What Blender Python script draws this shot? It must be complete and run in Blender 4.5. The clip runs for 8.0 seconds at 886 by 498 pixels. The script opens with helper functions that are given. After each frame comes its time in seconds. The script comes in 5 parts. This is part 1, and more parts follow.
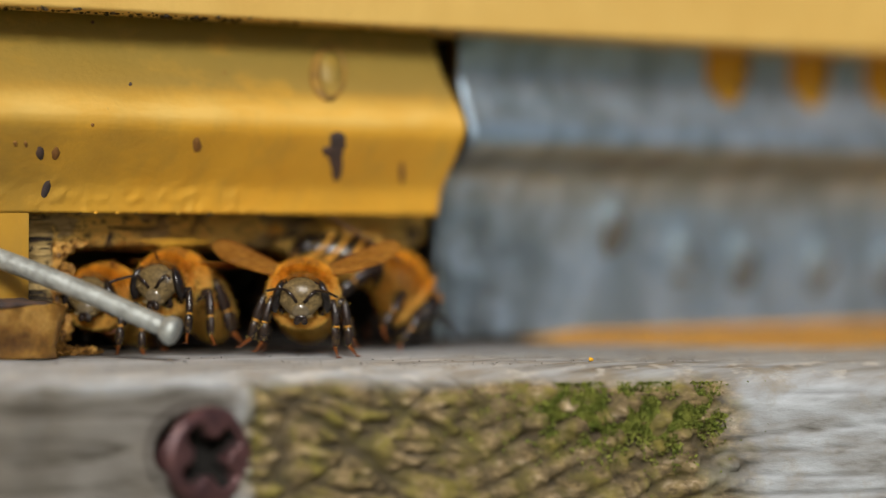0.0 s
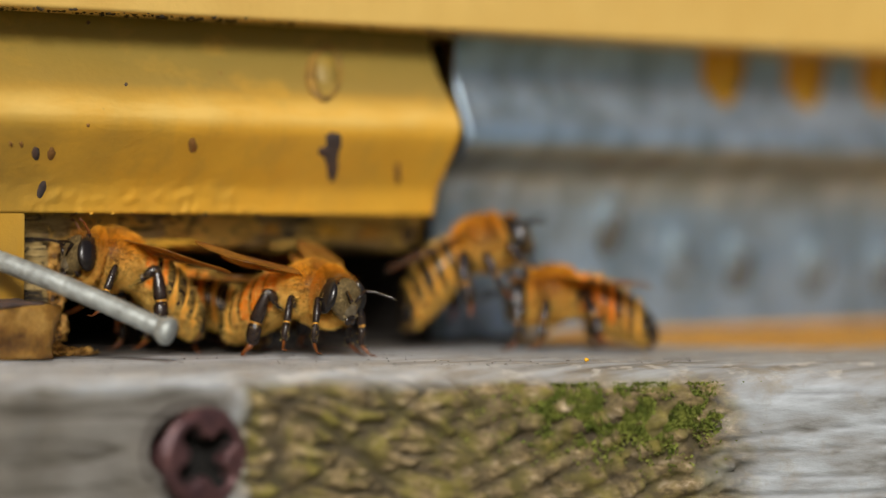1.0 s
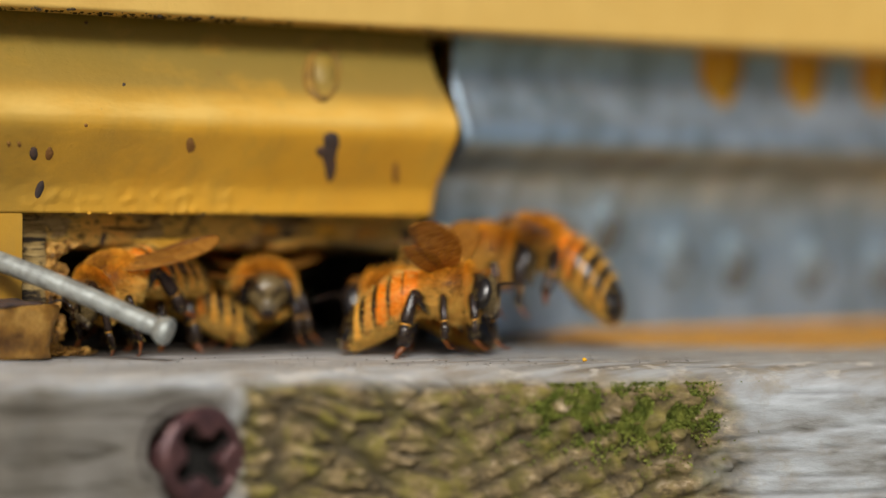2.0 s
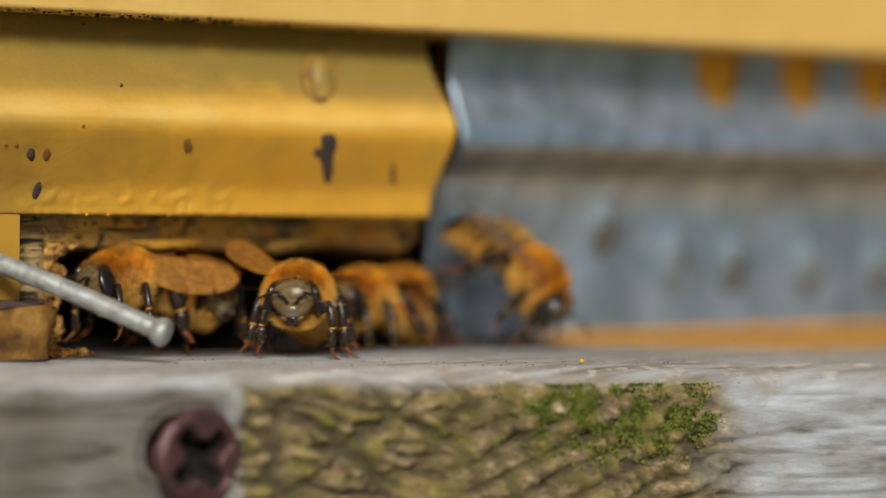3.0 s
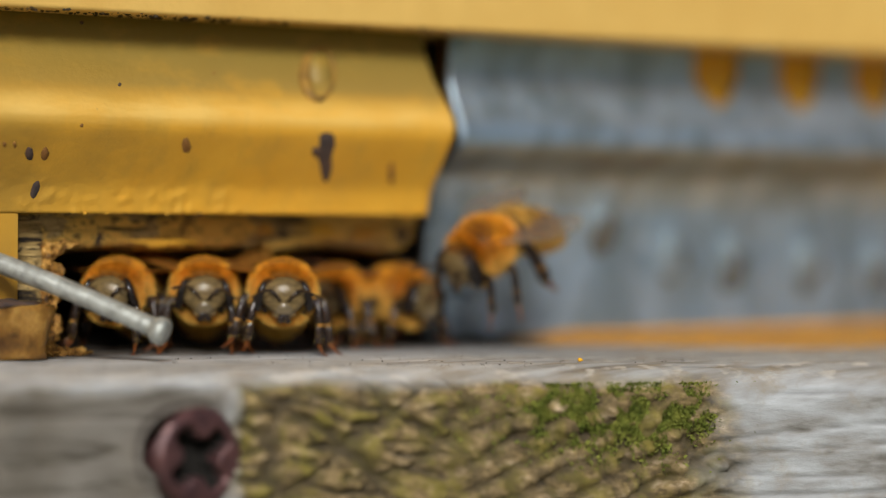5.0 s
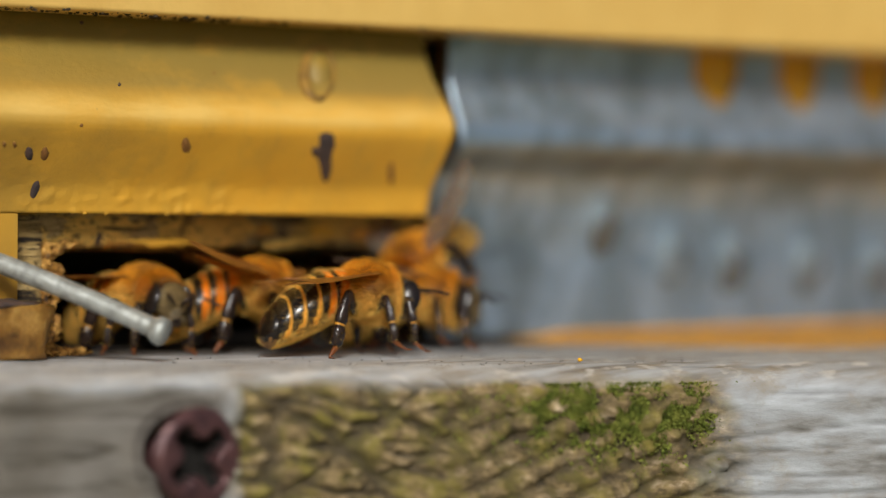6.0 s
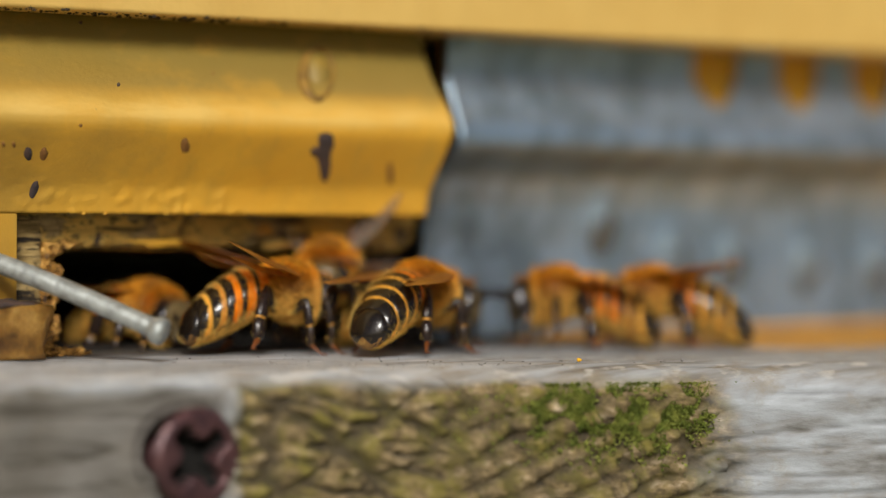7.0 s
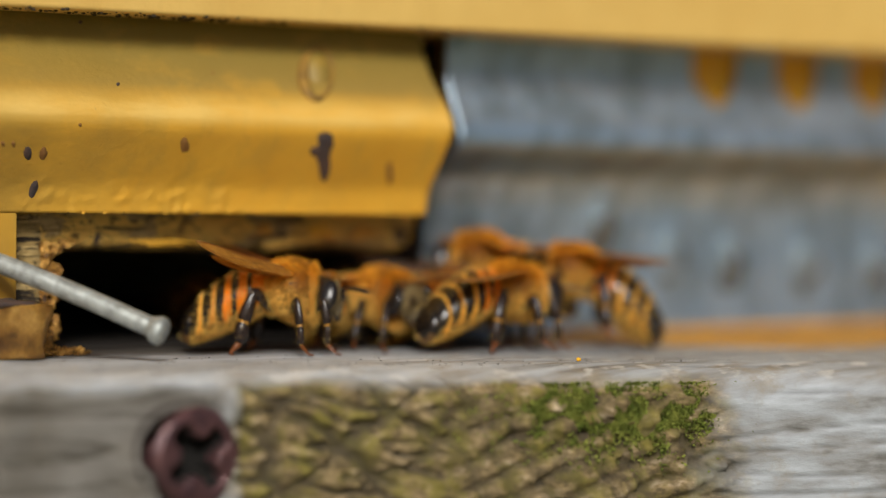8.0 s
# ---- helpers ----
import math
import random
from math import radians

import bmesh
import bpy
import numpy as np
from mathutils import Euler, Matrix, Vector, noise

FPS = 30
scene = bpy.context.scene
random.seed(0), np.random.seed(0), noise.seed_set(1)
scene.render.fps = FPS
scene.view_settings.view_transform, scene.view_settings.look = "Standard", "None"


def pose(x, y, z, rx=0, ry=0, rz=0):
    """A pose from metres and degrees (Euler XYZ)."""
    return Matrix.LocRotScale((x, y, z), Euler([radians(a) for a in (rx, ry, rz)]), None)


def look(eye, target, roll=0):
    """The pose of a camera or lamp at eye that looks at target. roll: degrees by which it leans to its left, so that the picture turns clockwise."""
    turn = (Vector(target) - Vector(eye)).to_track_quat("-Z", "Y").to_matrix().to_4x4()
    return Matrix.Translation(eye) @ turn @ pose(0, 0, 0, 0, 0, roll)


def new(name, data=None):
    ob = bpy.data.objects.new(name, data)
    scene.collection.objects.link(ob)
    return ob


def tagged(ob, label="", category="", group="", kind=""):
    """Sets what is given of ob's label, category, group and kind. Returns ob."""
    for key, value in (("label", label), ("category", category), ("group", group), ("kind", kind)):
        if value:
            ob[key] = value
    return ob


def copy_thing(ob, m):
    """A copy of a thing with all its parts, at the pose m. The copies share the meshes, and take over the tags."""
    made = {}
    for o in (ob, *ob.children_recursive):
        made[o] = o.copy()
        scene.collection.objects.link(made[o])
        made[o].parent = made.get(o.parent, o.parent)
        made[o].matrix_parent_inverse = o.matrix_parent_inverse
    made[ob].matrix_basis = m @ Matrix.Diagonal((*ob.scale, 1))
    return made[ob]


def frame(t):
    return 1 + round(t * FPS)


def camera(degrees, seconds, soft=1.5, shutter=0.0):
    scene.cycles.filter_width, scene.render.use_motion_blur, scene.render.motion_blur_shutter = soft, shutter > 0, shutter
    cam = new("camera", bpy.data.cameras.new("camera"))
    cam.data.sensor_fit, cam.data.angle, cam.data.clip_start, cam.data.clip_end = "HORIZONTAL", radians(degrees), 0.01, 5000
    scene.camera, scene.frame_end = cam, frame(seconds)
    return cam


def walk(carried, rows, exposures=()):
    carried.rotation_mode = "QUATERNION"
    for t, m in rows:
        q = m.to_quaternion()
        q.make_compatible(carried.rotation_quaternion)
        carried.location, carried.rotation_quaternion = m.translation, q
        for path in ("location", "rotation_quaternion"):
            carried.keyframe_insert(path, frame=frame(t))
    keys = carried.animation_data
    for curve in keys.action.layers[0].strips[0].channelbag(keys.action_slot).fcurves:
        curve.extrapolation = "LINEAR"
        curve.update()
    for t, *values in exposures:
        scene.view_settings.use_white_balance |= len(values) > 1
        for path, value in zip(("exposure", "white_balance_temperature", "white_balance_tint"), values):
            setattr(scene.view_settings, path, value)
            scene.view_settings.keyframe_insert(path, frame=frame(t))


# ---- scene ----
cam = camera(17.19, 8.0, soft=1.2, shutter=0.5)
cam.data.dof.use_dof = True
cam.data.dof.focus_distance = 0.2045
cam.data.dof.aperture_fstop = 12.0
walk(cam, [
    (0, look((-0.13284, -0.18284, 0.01060), (-0.010592, -0.014578, 0.007755), 0.50)),
    (0.5, look((-0.13284, -0.18284, 0.01060), (-0.010475, -0.014663, 0.007755), 0.50)),
    (1, look((-0.13284, -0.18284, 0.01060), (-0.010345, -0.014757, 0.007787), 0.50)),
    (1.5, look((-0.13284, -0.18284, 0.01060), (-0.010294, -0.014795, 0.007755), 0.50)),
    (3, look((-0.13284, -0.18284, 0.01060), (-0.010085, -0.014945, 0.007871), 0.50)),
    (3.5, look((-0.13284, -0.18284, 0.01060), (-0.010053, -0.014969, 0.007843), 0.50)),
    (4, look((-0.13284, -0.18284, 0.01060), (-0.009998, -0.015009, 0.007835), 0.50)),
    (4.5, look((-0.13284, -0.18284, 0.01060), (-0.009989, -0.015017, 0.007807), 0.50)),
    (6, look((-0.13284, -0.18284, 0.01060), (-0.009970, -0.015031, 0.007795), 0.50)),
    (6.5, look((-0.13284, -0.18284, 0.01060), (-0.009953, -0.015043, 0.007803), 0.50)),
    (7, look((-0.13284, -0.18284, 0.01060), (-0.009918, -0.015069, 0.007803), 0.50)),
    (7.5, look((-0.13284, -0.18284, 0.01060), (-0.009918, -0.015069, 0.007743), 0.50)),
    (8, look((-0.13284, -0.18284, 0.01060), (-0.009892, -0.015088, 0.007771), 0.50)),
])
mm = 0.001

# ---- light ----
world = bpy.data.worlds.new("sky")
scene.world = world
world.use_nodes = True
wn = world.node_tree
sky = wn.nodes.new("ShaderNodeTexSky")
sky.sky_type = "NISHITA"
sky.sun_disc = False
sky.sun_elevation = radians(30)
sky.sun_rotation = radians(212)
sky.air_density, sky.dust_density = 0.7, 3.0
wn.links.new(sky.outputs[0], wn.nodes["Background"].inputs[0])
wn.nodes["Background"].inputs[1].default_value = 0.054

sun = new("sun", bpy.data.lights.new("sun", "SUN"))
sun.data.energy = 3.55
sun.data.angle = radians(16)
sun.data.color = (1.0, 0.97, 0.91)
sun.matrix_basis = look((-0.80, -1.2, 0.80), (0, 0, 0))
scene.view_settings.exposure = -0.2


# ---- material tools ----
def mat(name, base, rough=0.5, metal=0.0, **more):
    m = bpy.data.materials.new(name)
    m.use_nodes = True
    b = m.node_tree.nodes["Principled BSDF"]
    b.inputs["Base Color"].default_value = (*base, 1)
    b.inputs["Roughness"].default_value = rough
    b.inputs["Metallic"].default_value = metal
    for key, value in more.items():
        b.inputs[key.replace("_", " ")].default_value = value
    return m, m.node_tree, b


def nod(nt, kind, **values):
    n = nt.nodes.new("ShaderNode" + kind)
    for key, value in values.items():
        n.inputs[key.replace("_", " ")].default_value = value
    return n


def where(nt, sx=1.0, sy=1.0, sz=1.0, rot=(0, 0, 0)):
    """Object space in millimetres, stretched."""
    tc = nt.nodes.new("ShaderNodeTexCoord")
    mp = nt.nodes.new("ShaderNodeMapping")
    mp.inputs["Scale"].default_value = (1000 * sx, 1000 * sy, 1000 * sz)
    mp.inputs["Rotation"].default_value = rot
    nt.links.new(tc.outputs["Object"], mp.inputs["Vector"])
    return mp.outputs[0]


def noisy(nt, vec, scale, detail=4.0, rough=0.6):
    n = nod(nt, "TexNoise", Scale=scale, Detail=detail, Roughness=rough)
    nt.links.new(vec, n.inputs["Vector"])
    return n.outputs["Fac"]


def ramp(nt, fac, stops):
    r = nt.nodes.new("ShaderNodeValToRGB")
    el = r.color_ramp.elements
    while len(el) < len(stops):
        el.new(0.5)
    for e, (p, c) in zip(el, stops):
        e.position = p
        e.color = (*c, 1) if len(c) == 3 else c
    nt.links.new(fac, r.inputs[0])
    return r.outputs[0]


def grey(nt, fac, lo, hi):
    return ramp(nt, fac, [(lo, (0, 0, 0)), (hi, (1, 1, 1))])


def mix(nt, fac, a, b, mode="MIX"):
    n = nt.nodes.new("ShaderNodeMix")
    n.data_type, n.blend_type = "RGBA", mode
    for slot, v in ((0, fac), (6, a), (7, b)):
        if isinstance(v, bpy.types.NodeSocket):
            nt.links.new(v, n.inputs[slot])
        elif slot == 0:
            n.inputs[0].default_value = v
        else:
            n.inputs[slot].default_value = (*v, 1)
    return n.outputs[2]


def calc(nt, op, a, b):
    n = nt.nodes.new("ShaderNodeMath")
    n.operation = op
    for k, v in enumerate((a, b)):
        if isinstance(v, bpy.types.NodeSocket):
            nt.links.new(v, n.inputs[k])
        else:
            n.inputs[k].default_value = v
    return n.outputs[0]


def bump(nt, b, height, strength, dist):
    n = nod(nt, "Bump", Strength=strength, Distance=dist * mm)
    nt.links.new(height, n.inputs["Height"])
    nt.links.new(n.outputs[0], b.inputs["Normal"])


def axis(nt, k):
    tc = nt.nodes.new("ShaderNodeTexCoord")
    s = nt.nodes.new("ShaderNodeSeparateXYZ")
    nt.links.new(tc.outputs["Object"], s.inputs[0])
    return calc(nt, "MULTIPLY", s.outputs[k], 1000.0)


def span(nt, v, a, b):
    """0 at a, 1 at b, straight between."""
    n = nt.nodes.new("ShaderNodeMapRange")
    n.inputs[1].default_value, n.inputs[2].default_value = a, b
    nt.links.new(v, n.inputs[0])
    return n.outputs[0]


# ---- materials ----
def paint(name, base, dirt, dirty=0.5):
    m, nt, b = mat(name, base, 0.42)
    v = where(nt)
    big = noisy(nt, v, 0.10, 5)
    fine = noisy(nt, v, 1.7, 6)
    tiny = noisy(nt, v, 6.0, 3)
    c = mix(nt, grey(nt, big, 0.35, 0.75), base, tuple(x * f for x, f in zip(base, (0.86, 0.8, 0.7))))
    streak = noisy(nt, where(nt, 0.5, 0.5, 0.06), 1.0, 5)
    c = mix(nt, calc(nt, "MULTIPLY", grey(nt, streak, 0.48, 0.75), dirty), c, dirt)
    specks = grey(nt, fine, 0.70, 0.76)
    c = mix(nt, calc(nt, "MULTIPLY", specks, 0.6), c, (0.20, 0.10, 0.03))
    nt.links.new(c, b.inputs["Base Color"])
    r = nt.nodes.new("ShaderNodeMapRange")
    r.inputs[3].default_value, r.inputs[4].default_value = 0.42, 0.66
    nt.links.new(fine, r.inputs[0])
    nt.links.new(r.outputs[0], b.inputs["Roughness"])
    bump(nt, b, calc(nt, "ADD", calc(nt, "MULTIPLY", tiny, 0.3), fine), 0.35, 0.15)
    return m


def dirt_and_shading(m, lo, hi, amount, colour):
    """Olive dirt in patches; the shade below the overhanging box is painted in too."""
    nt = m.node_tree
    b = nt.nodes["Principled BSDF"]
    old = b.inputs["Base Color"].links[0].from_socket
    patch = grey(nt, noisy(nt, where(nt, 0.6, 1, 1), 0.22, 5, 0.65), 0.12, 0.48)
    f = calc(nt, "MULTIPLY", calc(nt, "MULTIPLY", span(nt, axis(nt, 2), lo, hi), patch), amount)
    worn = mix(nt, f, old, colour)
    # duller ochre patches towards the left end
    if hi < 20:
        end = calc(nt, "MULTIPLY", span(nt, axis(nt, 0), -20.0, -40.0), grey(nt, noisy(nt, where(nt, 0.5, 1, 0.4), 0.3, 5, 0.65), 0.25, 0.65))
        worn = mix(nt, calc(nt, "MULTIPLY", end, 0.95), worn, (0.40, 0.235, 0.035))
    if hi > 20:
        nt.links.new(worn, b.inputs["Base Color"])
        return m
    # highlight along the crest of the fold, painted as a paler yellow
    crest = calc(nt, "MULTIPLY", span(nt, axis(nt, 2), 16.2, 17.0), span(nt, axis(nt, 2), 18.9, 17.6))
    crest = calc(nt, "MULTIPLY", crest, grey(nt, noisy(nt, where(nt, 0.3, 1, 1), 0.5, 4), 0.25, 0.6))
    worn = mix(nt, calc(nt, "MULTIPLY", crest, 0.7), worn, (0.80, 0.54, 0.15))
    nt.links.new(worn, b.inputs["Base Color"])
    return m


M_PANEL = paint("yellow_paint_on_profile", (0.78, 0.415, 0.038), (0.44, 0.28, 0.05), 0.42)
dirt_and_shading(M_PANEL, 17.7, 19.4, 0.9, (0.30, 0.205, 0.05))
dirt_and_shading(M_PANEL, 18.9, 23.0, 0.85, (0.18, 0.135, 0.02))
M_BEAM = paint("pale_yellow_paint", (0.80, 0.53, 0.15), (0.66, 0.42, 0.11), 0.4)
M_STRIP = paint("ochre_paint", (0.62, 0.31, 0.04), (0.30, 0.16, 0.05), 0.8)


M_BATTEN = paint("batten_yellow", (0.78, 0.42, 0.03), (0.55, 0.30, 0.04), 0.3)
M_POST = paint("post_yellow", (0.52, 0.29, 0.032), (0.40, 0.25, 0.05), 0.8)


def board_wood():
    m, nt, b = mat("weathered_board", (0.3, 0.28, 0.25), 0.85)
    x, y, z = axis(nt, 0), axis(nt, 1), axis(nt, 2)
    wob = noisy(nt, where(nt), 0.12, 4)
    grain = noisy(nt, where(nt, 0.06, 1.0, 1.0, (0, radians(-2), 0)), 0.7, 5, 0.5)
    long = ramp(nt, grain, [(0.28, (0.12, 0.11, 0.095)), (0.41, (0.27, 0.27, 0.265)), (0.56, (0.355, 0.372, 0.39)), (0.75, (0.48, 0.512, 0.545))])
    blot = noisy(nt, where(nt), 0.35, 5, 0.65)
    long = mix(nt, calc(nt, "MULTIPLY", grey(nt, blot, 0.54, 0.70), 0.55), long, (0.27, 0.23, 0.165))
    # sawn heart of the plank, ochre and mossy
    n2 = noisy(nt, where(nt, 0.4, 1.0, 1.3, (0, radians(-14), 0)), 1.1, 6, 0.7)
    heart = ramp(nt, n2, [(0.30, (0.028, 0.020, 0.008)), (0.44, (0.13, 0.09, 0.036)), (0.56, (0.30, 0.215, 0.10)), (0.70, (0.60, 0.47, 0.31))])
    n3 = noisy(nt, where(nt), 0.55, 4, 0.6)
    heart = mix(nt, calc(nt, "MULTIPLY", grey(nt, n3, 0.44, 0.62), 0.75), heart, (0.20, 0.17, 0.02))
    n4 = noisy(nt, where(nt, 1.3, 1.0, 0.6, (0, radians(-38), 0)), 0.9, 5, 0.7)
    heart = mix(nt, calc(nt, "MULTIPLY", grey(nt, n4, 0.54, 0.70), 0.35), heart, (0.06, 0.045, 0.016))
    edge = calc(nt, "MULTIPLY", calc(nt, "SUBTRACT", wob, 0.5), 9.0)
    xe = calc(nt, "ADD", x, edge)
    inside = calc(nt, "MULTIPLY", span(nt, x, -32.8, -31.7), span(nt, xe, 2.2, -0.7))
    ze = calc(nt, "ADD", z, calc(nt, "MULTIPLY", edge, 0.25))
    inside = calc(nt, "MULTIPLY", inside, span(nt, ze, -0.5, -1.5))
    c = mix(nt, inside, long, heart)
    # dark stains at the far end
    st = grey(nt, noisy(nt, where(nt), 0.5, 4), 0.34, 0.52)
    left = calc(nt, "MULTIPLY", calc(nt, "MULTIPLY", span(nt, x, -42.3, -44.2), span(nt, z, -0.6, -1.6)), st)
    c = mix(nt, calc(nt, "MULTIPLY", left, 0.8), c, (0.10, 0.075, 0.035))
    brown = calc(nt, "MULTIPLY", calc(nt, "MULTIPLY", span(nt, x, -31.7, -33.8), span(nt, z, -1.0, -1.8)), 0.9)
    c = mix(nt, brown, c, mix(nt, grain, (0.02, 0.016, 0.012), (0.25, 0.225, 0.19)))
    pale = calc(nt, "MULTIPLY", span(nt, xe, -6.0, -16.0), calc(nt, "MULTIPLY", span(nt, z, -1.2, -0.4), grey(nt, blot, 0.30, 0.62)))
    c = mix(nt, calc(nt, "MULTIPLY", pale, 0.45), c, (0.62, 0.61, 0.60))
    spots = grey(nt, noisy(nt, where(nt, 0.6, 1, 1), 0.55, 4, 0.6), 0.50, 0.66)
    top = calc(nt, "MULTIPLY", span(nt, z, -1.6, -0.3), span(nt, y, -14.0, -22.0))
    c = mix(nt, calc(nt, "MULTIPLY", calc(nt, "MULTIPLY", top, spots), 0.55), c, (0.25, 0.19, 0.11))
    chalk = grey(nt, noisy(nt, where(nt, 0.7, 1, 1), 0.8, 3, 0.5), 0.56, 0.68)
    c = mix(nt, calc(nt, "MULTIPLY", calc(nt, "MULTIPLY", top, chalk), 0.6), c, (0.66, 0.63, 0.58))
    # propolis brown towards the hive, with the shade of the hole painted in
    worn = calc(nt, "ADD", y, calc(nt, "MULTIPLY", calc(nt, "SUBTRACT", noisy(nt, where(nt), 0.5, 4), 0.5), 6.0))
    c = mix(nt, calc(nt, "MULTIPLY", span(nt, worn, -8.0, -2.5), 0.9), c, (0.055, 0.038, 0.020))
    # cracks darken with depth: their shade is painted in along with lodged dirt
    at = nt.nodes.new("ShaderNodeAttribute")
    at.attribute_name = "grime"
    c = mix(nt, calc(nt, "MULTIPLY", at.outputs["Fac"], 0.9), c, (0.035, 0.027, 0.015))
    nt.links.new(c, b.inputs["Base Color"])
    tiny = noisy(nt, where(nt, 0.3, 1, 1), 5.0, 4)
    bump(nt, b, calc(nt, "ADD", grain, calc(nt, "MULTIPLY", tiny, 0.5)), 0.4, 0.35)
    return m


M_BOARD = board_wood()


def rail_wood(name, paint_left):
    m, nt, b = mat(name, (0.3, 0.2, 0.1), 0.75)
    g = noisy(nt, where(nt, 0.12, 1, 1.3), 1.6, 6, 0.7)
    wood = ramp(nt, g, [(0.3, (0.045, 0.03, 0.012)), (0.46, (0.36, 0.25, 0.095)), (0.66, (0.64, 0.47, 0.21))])
    f = noisy(nt, where(nt, 0.45, 1, 0.8), 0.55, 5, 0.6)
    c = mix(nt, calc(nt, "MULTIPLY", grey(nt, f, 0.44, 0.50), paint_left), wood, (0.80, 0.50, 0.11))
    d = noisy(nt, where(nt), 0.4, 4)
    c = mix(nt, grey(nt, d, 0.60, 0.66), c, (0.07, 0.05, 0.04))
    k = noisy(nt, where(nt, 0.12, 1, 2.2), 1.1, 4, 0.6)
    c = mix(nt, grey(nt, k, 0.57, 0.63), c, (0.03, 0.02, 0.012))
    scab = noisy(nt, where(nt, 0.8, 1, 1.2), 1.3, 5, 0.65)
    c = mix(nt, calc(nt, "MULTIPLY", grey(nt, scab, 0.56, 0.62), 0.8), c, (0.06, 0.038, 0.018))
    nt.links.new(c, b.inputs["Base Color"])
    bump(nt, b, calc(nt, "SUBTRACT", calc(nt, "ADD", g, f), grey(nt, k, 0.58, 0.64)), 0.8, 0.4)
    return m


M_RAIL = rail_wood("old_painted_rail", 1.0)
M_JAMB = rail_wood("bare_jamb_wood", 0.12)
# near-black: the shade inside the hive is put into the colour
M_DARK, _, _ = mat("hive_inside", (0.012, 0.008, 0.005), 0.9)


def gnawed():
    m, nt, b = mat("gnawed_wood", (0.6, 0.36, 0.12), 0.6)
    v = noisy(nt, where(nt), 1.6, 5, 0.7)
    c = ramp(nt, v, [(0.38, (0.035, 0.014, 0.003)), (0.50, (0.36, 0.17, 0.026)), (0.68, (0.80, 0.48, 0.12))])
    nt.links.new(c, b.inputs["Base Color"])
    bump(nt, b, v, 0.8, 0.3)
    return m


M_GNAW = gnawed()


def resin():
    m, nt, b = mat("amber_resin", (0.45, 0.24, 0.05), 0.35)
    v = noisy(nt, where(nt), 0.42, 4, 0.55)
    c = ramp(nt, v, [(0.32, (0.07, 0.03, 0.006)), (0.5, (0.22, 0.11, 0.02)), (0.70, (0.50, 0.30, 0.08))])
    nt.links.new(c, b.inputs["Base Color"])
    b.inputs["Subsurface Weight"].default_value = 0.3
    b.inputs["Subsurface Radius"].default_value = (0.002, 0.001, 0.0004)
    b.inputs["Subsurface Scale"].default_value = 0.5
    bump(nt, b, v, 0.4, 0.5)
    return m


M_RESIN = resin()


def zinc():
    m, nt, b = mat("galvanised_sheet", (0.42, 0.46, 0.50), 0.45, 0.9)
    vo = nt.nodes.new("ShaderNodeTexVoronoi")
    vo.inputs["Scale"].default_value = 0.35
    nt.links.new(where(nt), vo.inputs["Vector"])
    sp = nt.nodes.new("ShaderNodeSeparateColor")
    nt.links.new(vo.outputs["Color"], sp.inputs[0])
    c = ramp(nt, sp.outputs[0], [(0.0, (0.43, 0.575, 0.71)), (1.0, (0.62, 0.77, 0.92))])
    s = noisy(nt, where(nt, 0.6, 1, 0.25), 0.5, 5)
    c = mix(nt, calc(nt, "MULTIPLY", grey(nt, s, 0.44, 0.62), 0.65), c, (0.25, 0.32, 0.36))
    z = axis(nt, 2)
    # grey band for the shade in the crease below the bulge
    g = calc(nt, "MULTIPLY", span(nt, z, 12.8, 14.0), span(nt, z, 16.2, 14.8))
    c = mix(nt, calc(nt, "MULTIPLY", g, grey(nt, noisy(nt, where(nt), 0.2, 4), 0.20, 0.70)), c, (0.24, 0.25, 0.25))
    # low end by the entrance: shade painted darker together with traffic dirt
    low_end_shade = calc(nt, "MULTIPLY", span(nt, axis(nt, 0), 17.0, 6.5), span(nt, z, 12.5, 7.5))
    c = mix(nt, calc(nt, "MULTIPLY", low_end_shade, grey(nt, noisy(nt, where(nt), 0.3, 4), 0.25, 0.6)), c, (0.10, 0.115, 0.105))
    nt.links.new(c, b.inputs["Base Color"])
    r = nt.nodes.new("ShaderNodeMapRange")
    r.inputs[3].default_value, r.inputs[4].default_value = 0.38, 0.55
    nt.links.new(s, r.inputs[0])
    nt.links.new(r.outputs[0], b.inputs["Roughness"])
    bump(nt, b, s, 0.55, 0.5)
    return m


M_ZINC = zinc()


def rust(name, a, c2, rough, metal):
    m, nt, b = mat(name, a, rough, metal)
    v = noisy(nt, where(nt), 0.9, 5, 0.65)
    nt.links.new(ramp(nt, v, [(0.35, a), (0.65, c2)]), b.inputs["Base Color"])
    bump(nt, b, noisy(nt, where(nt), 2.5, 4), 0.5, 0.15)
    return m


M_SCREW = rust("rusty_screw", (0.060, 0.031, 0.036), (0.125, 0.058, 0.058), 0.32, 0.4)
M_NAIL = rust("dull_steel", (0.24, 0.25, 0.235), (0.46, 0.49, 0.47), 0.5, 0.45)
M_CHIP = rust("bare_rust", (0.045, 0.036, 0.036), (0.11, 0.06, 0.04), 0.8, 0.0)
M_CHIP2 = rust("brown_stain", (0.20, 0.085, 0.02), (0.32, 0.15, 0.03), 0.7, 0.0)
M_RIM = rust("dirty_rim", (0.17, 0.095, 0.022), (0.36, 0.20, 0.03), 0.75, 0.0)
M_DULL = rust("dull_zinc", (0.20, 0.27, 0.32), (0.27, 0.35, 0.41), 0.75, 0.3)
M_DIMPLE_SHADOW = rust("slider_smudge", (0.07, 0.07, 0.062), (0.13, 0.12, 0.10), 0.7, 0.3)
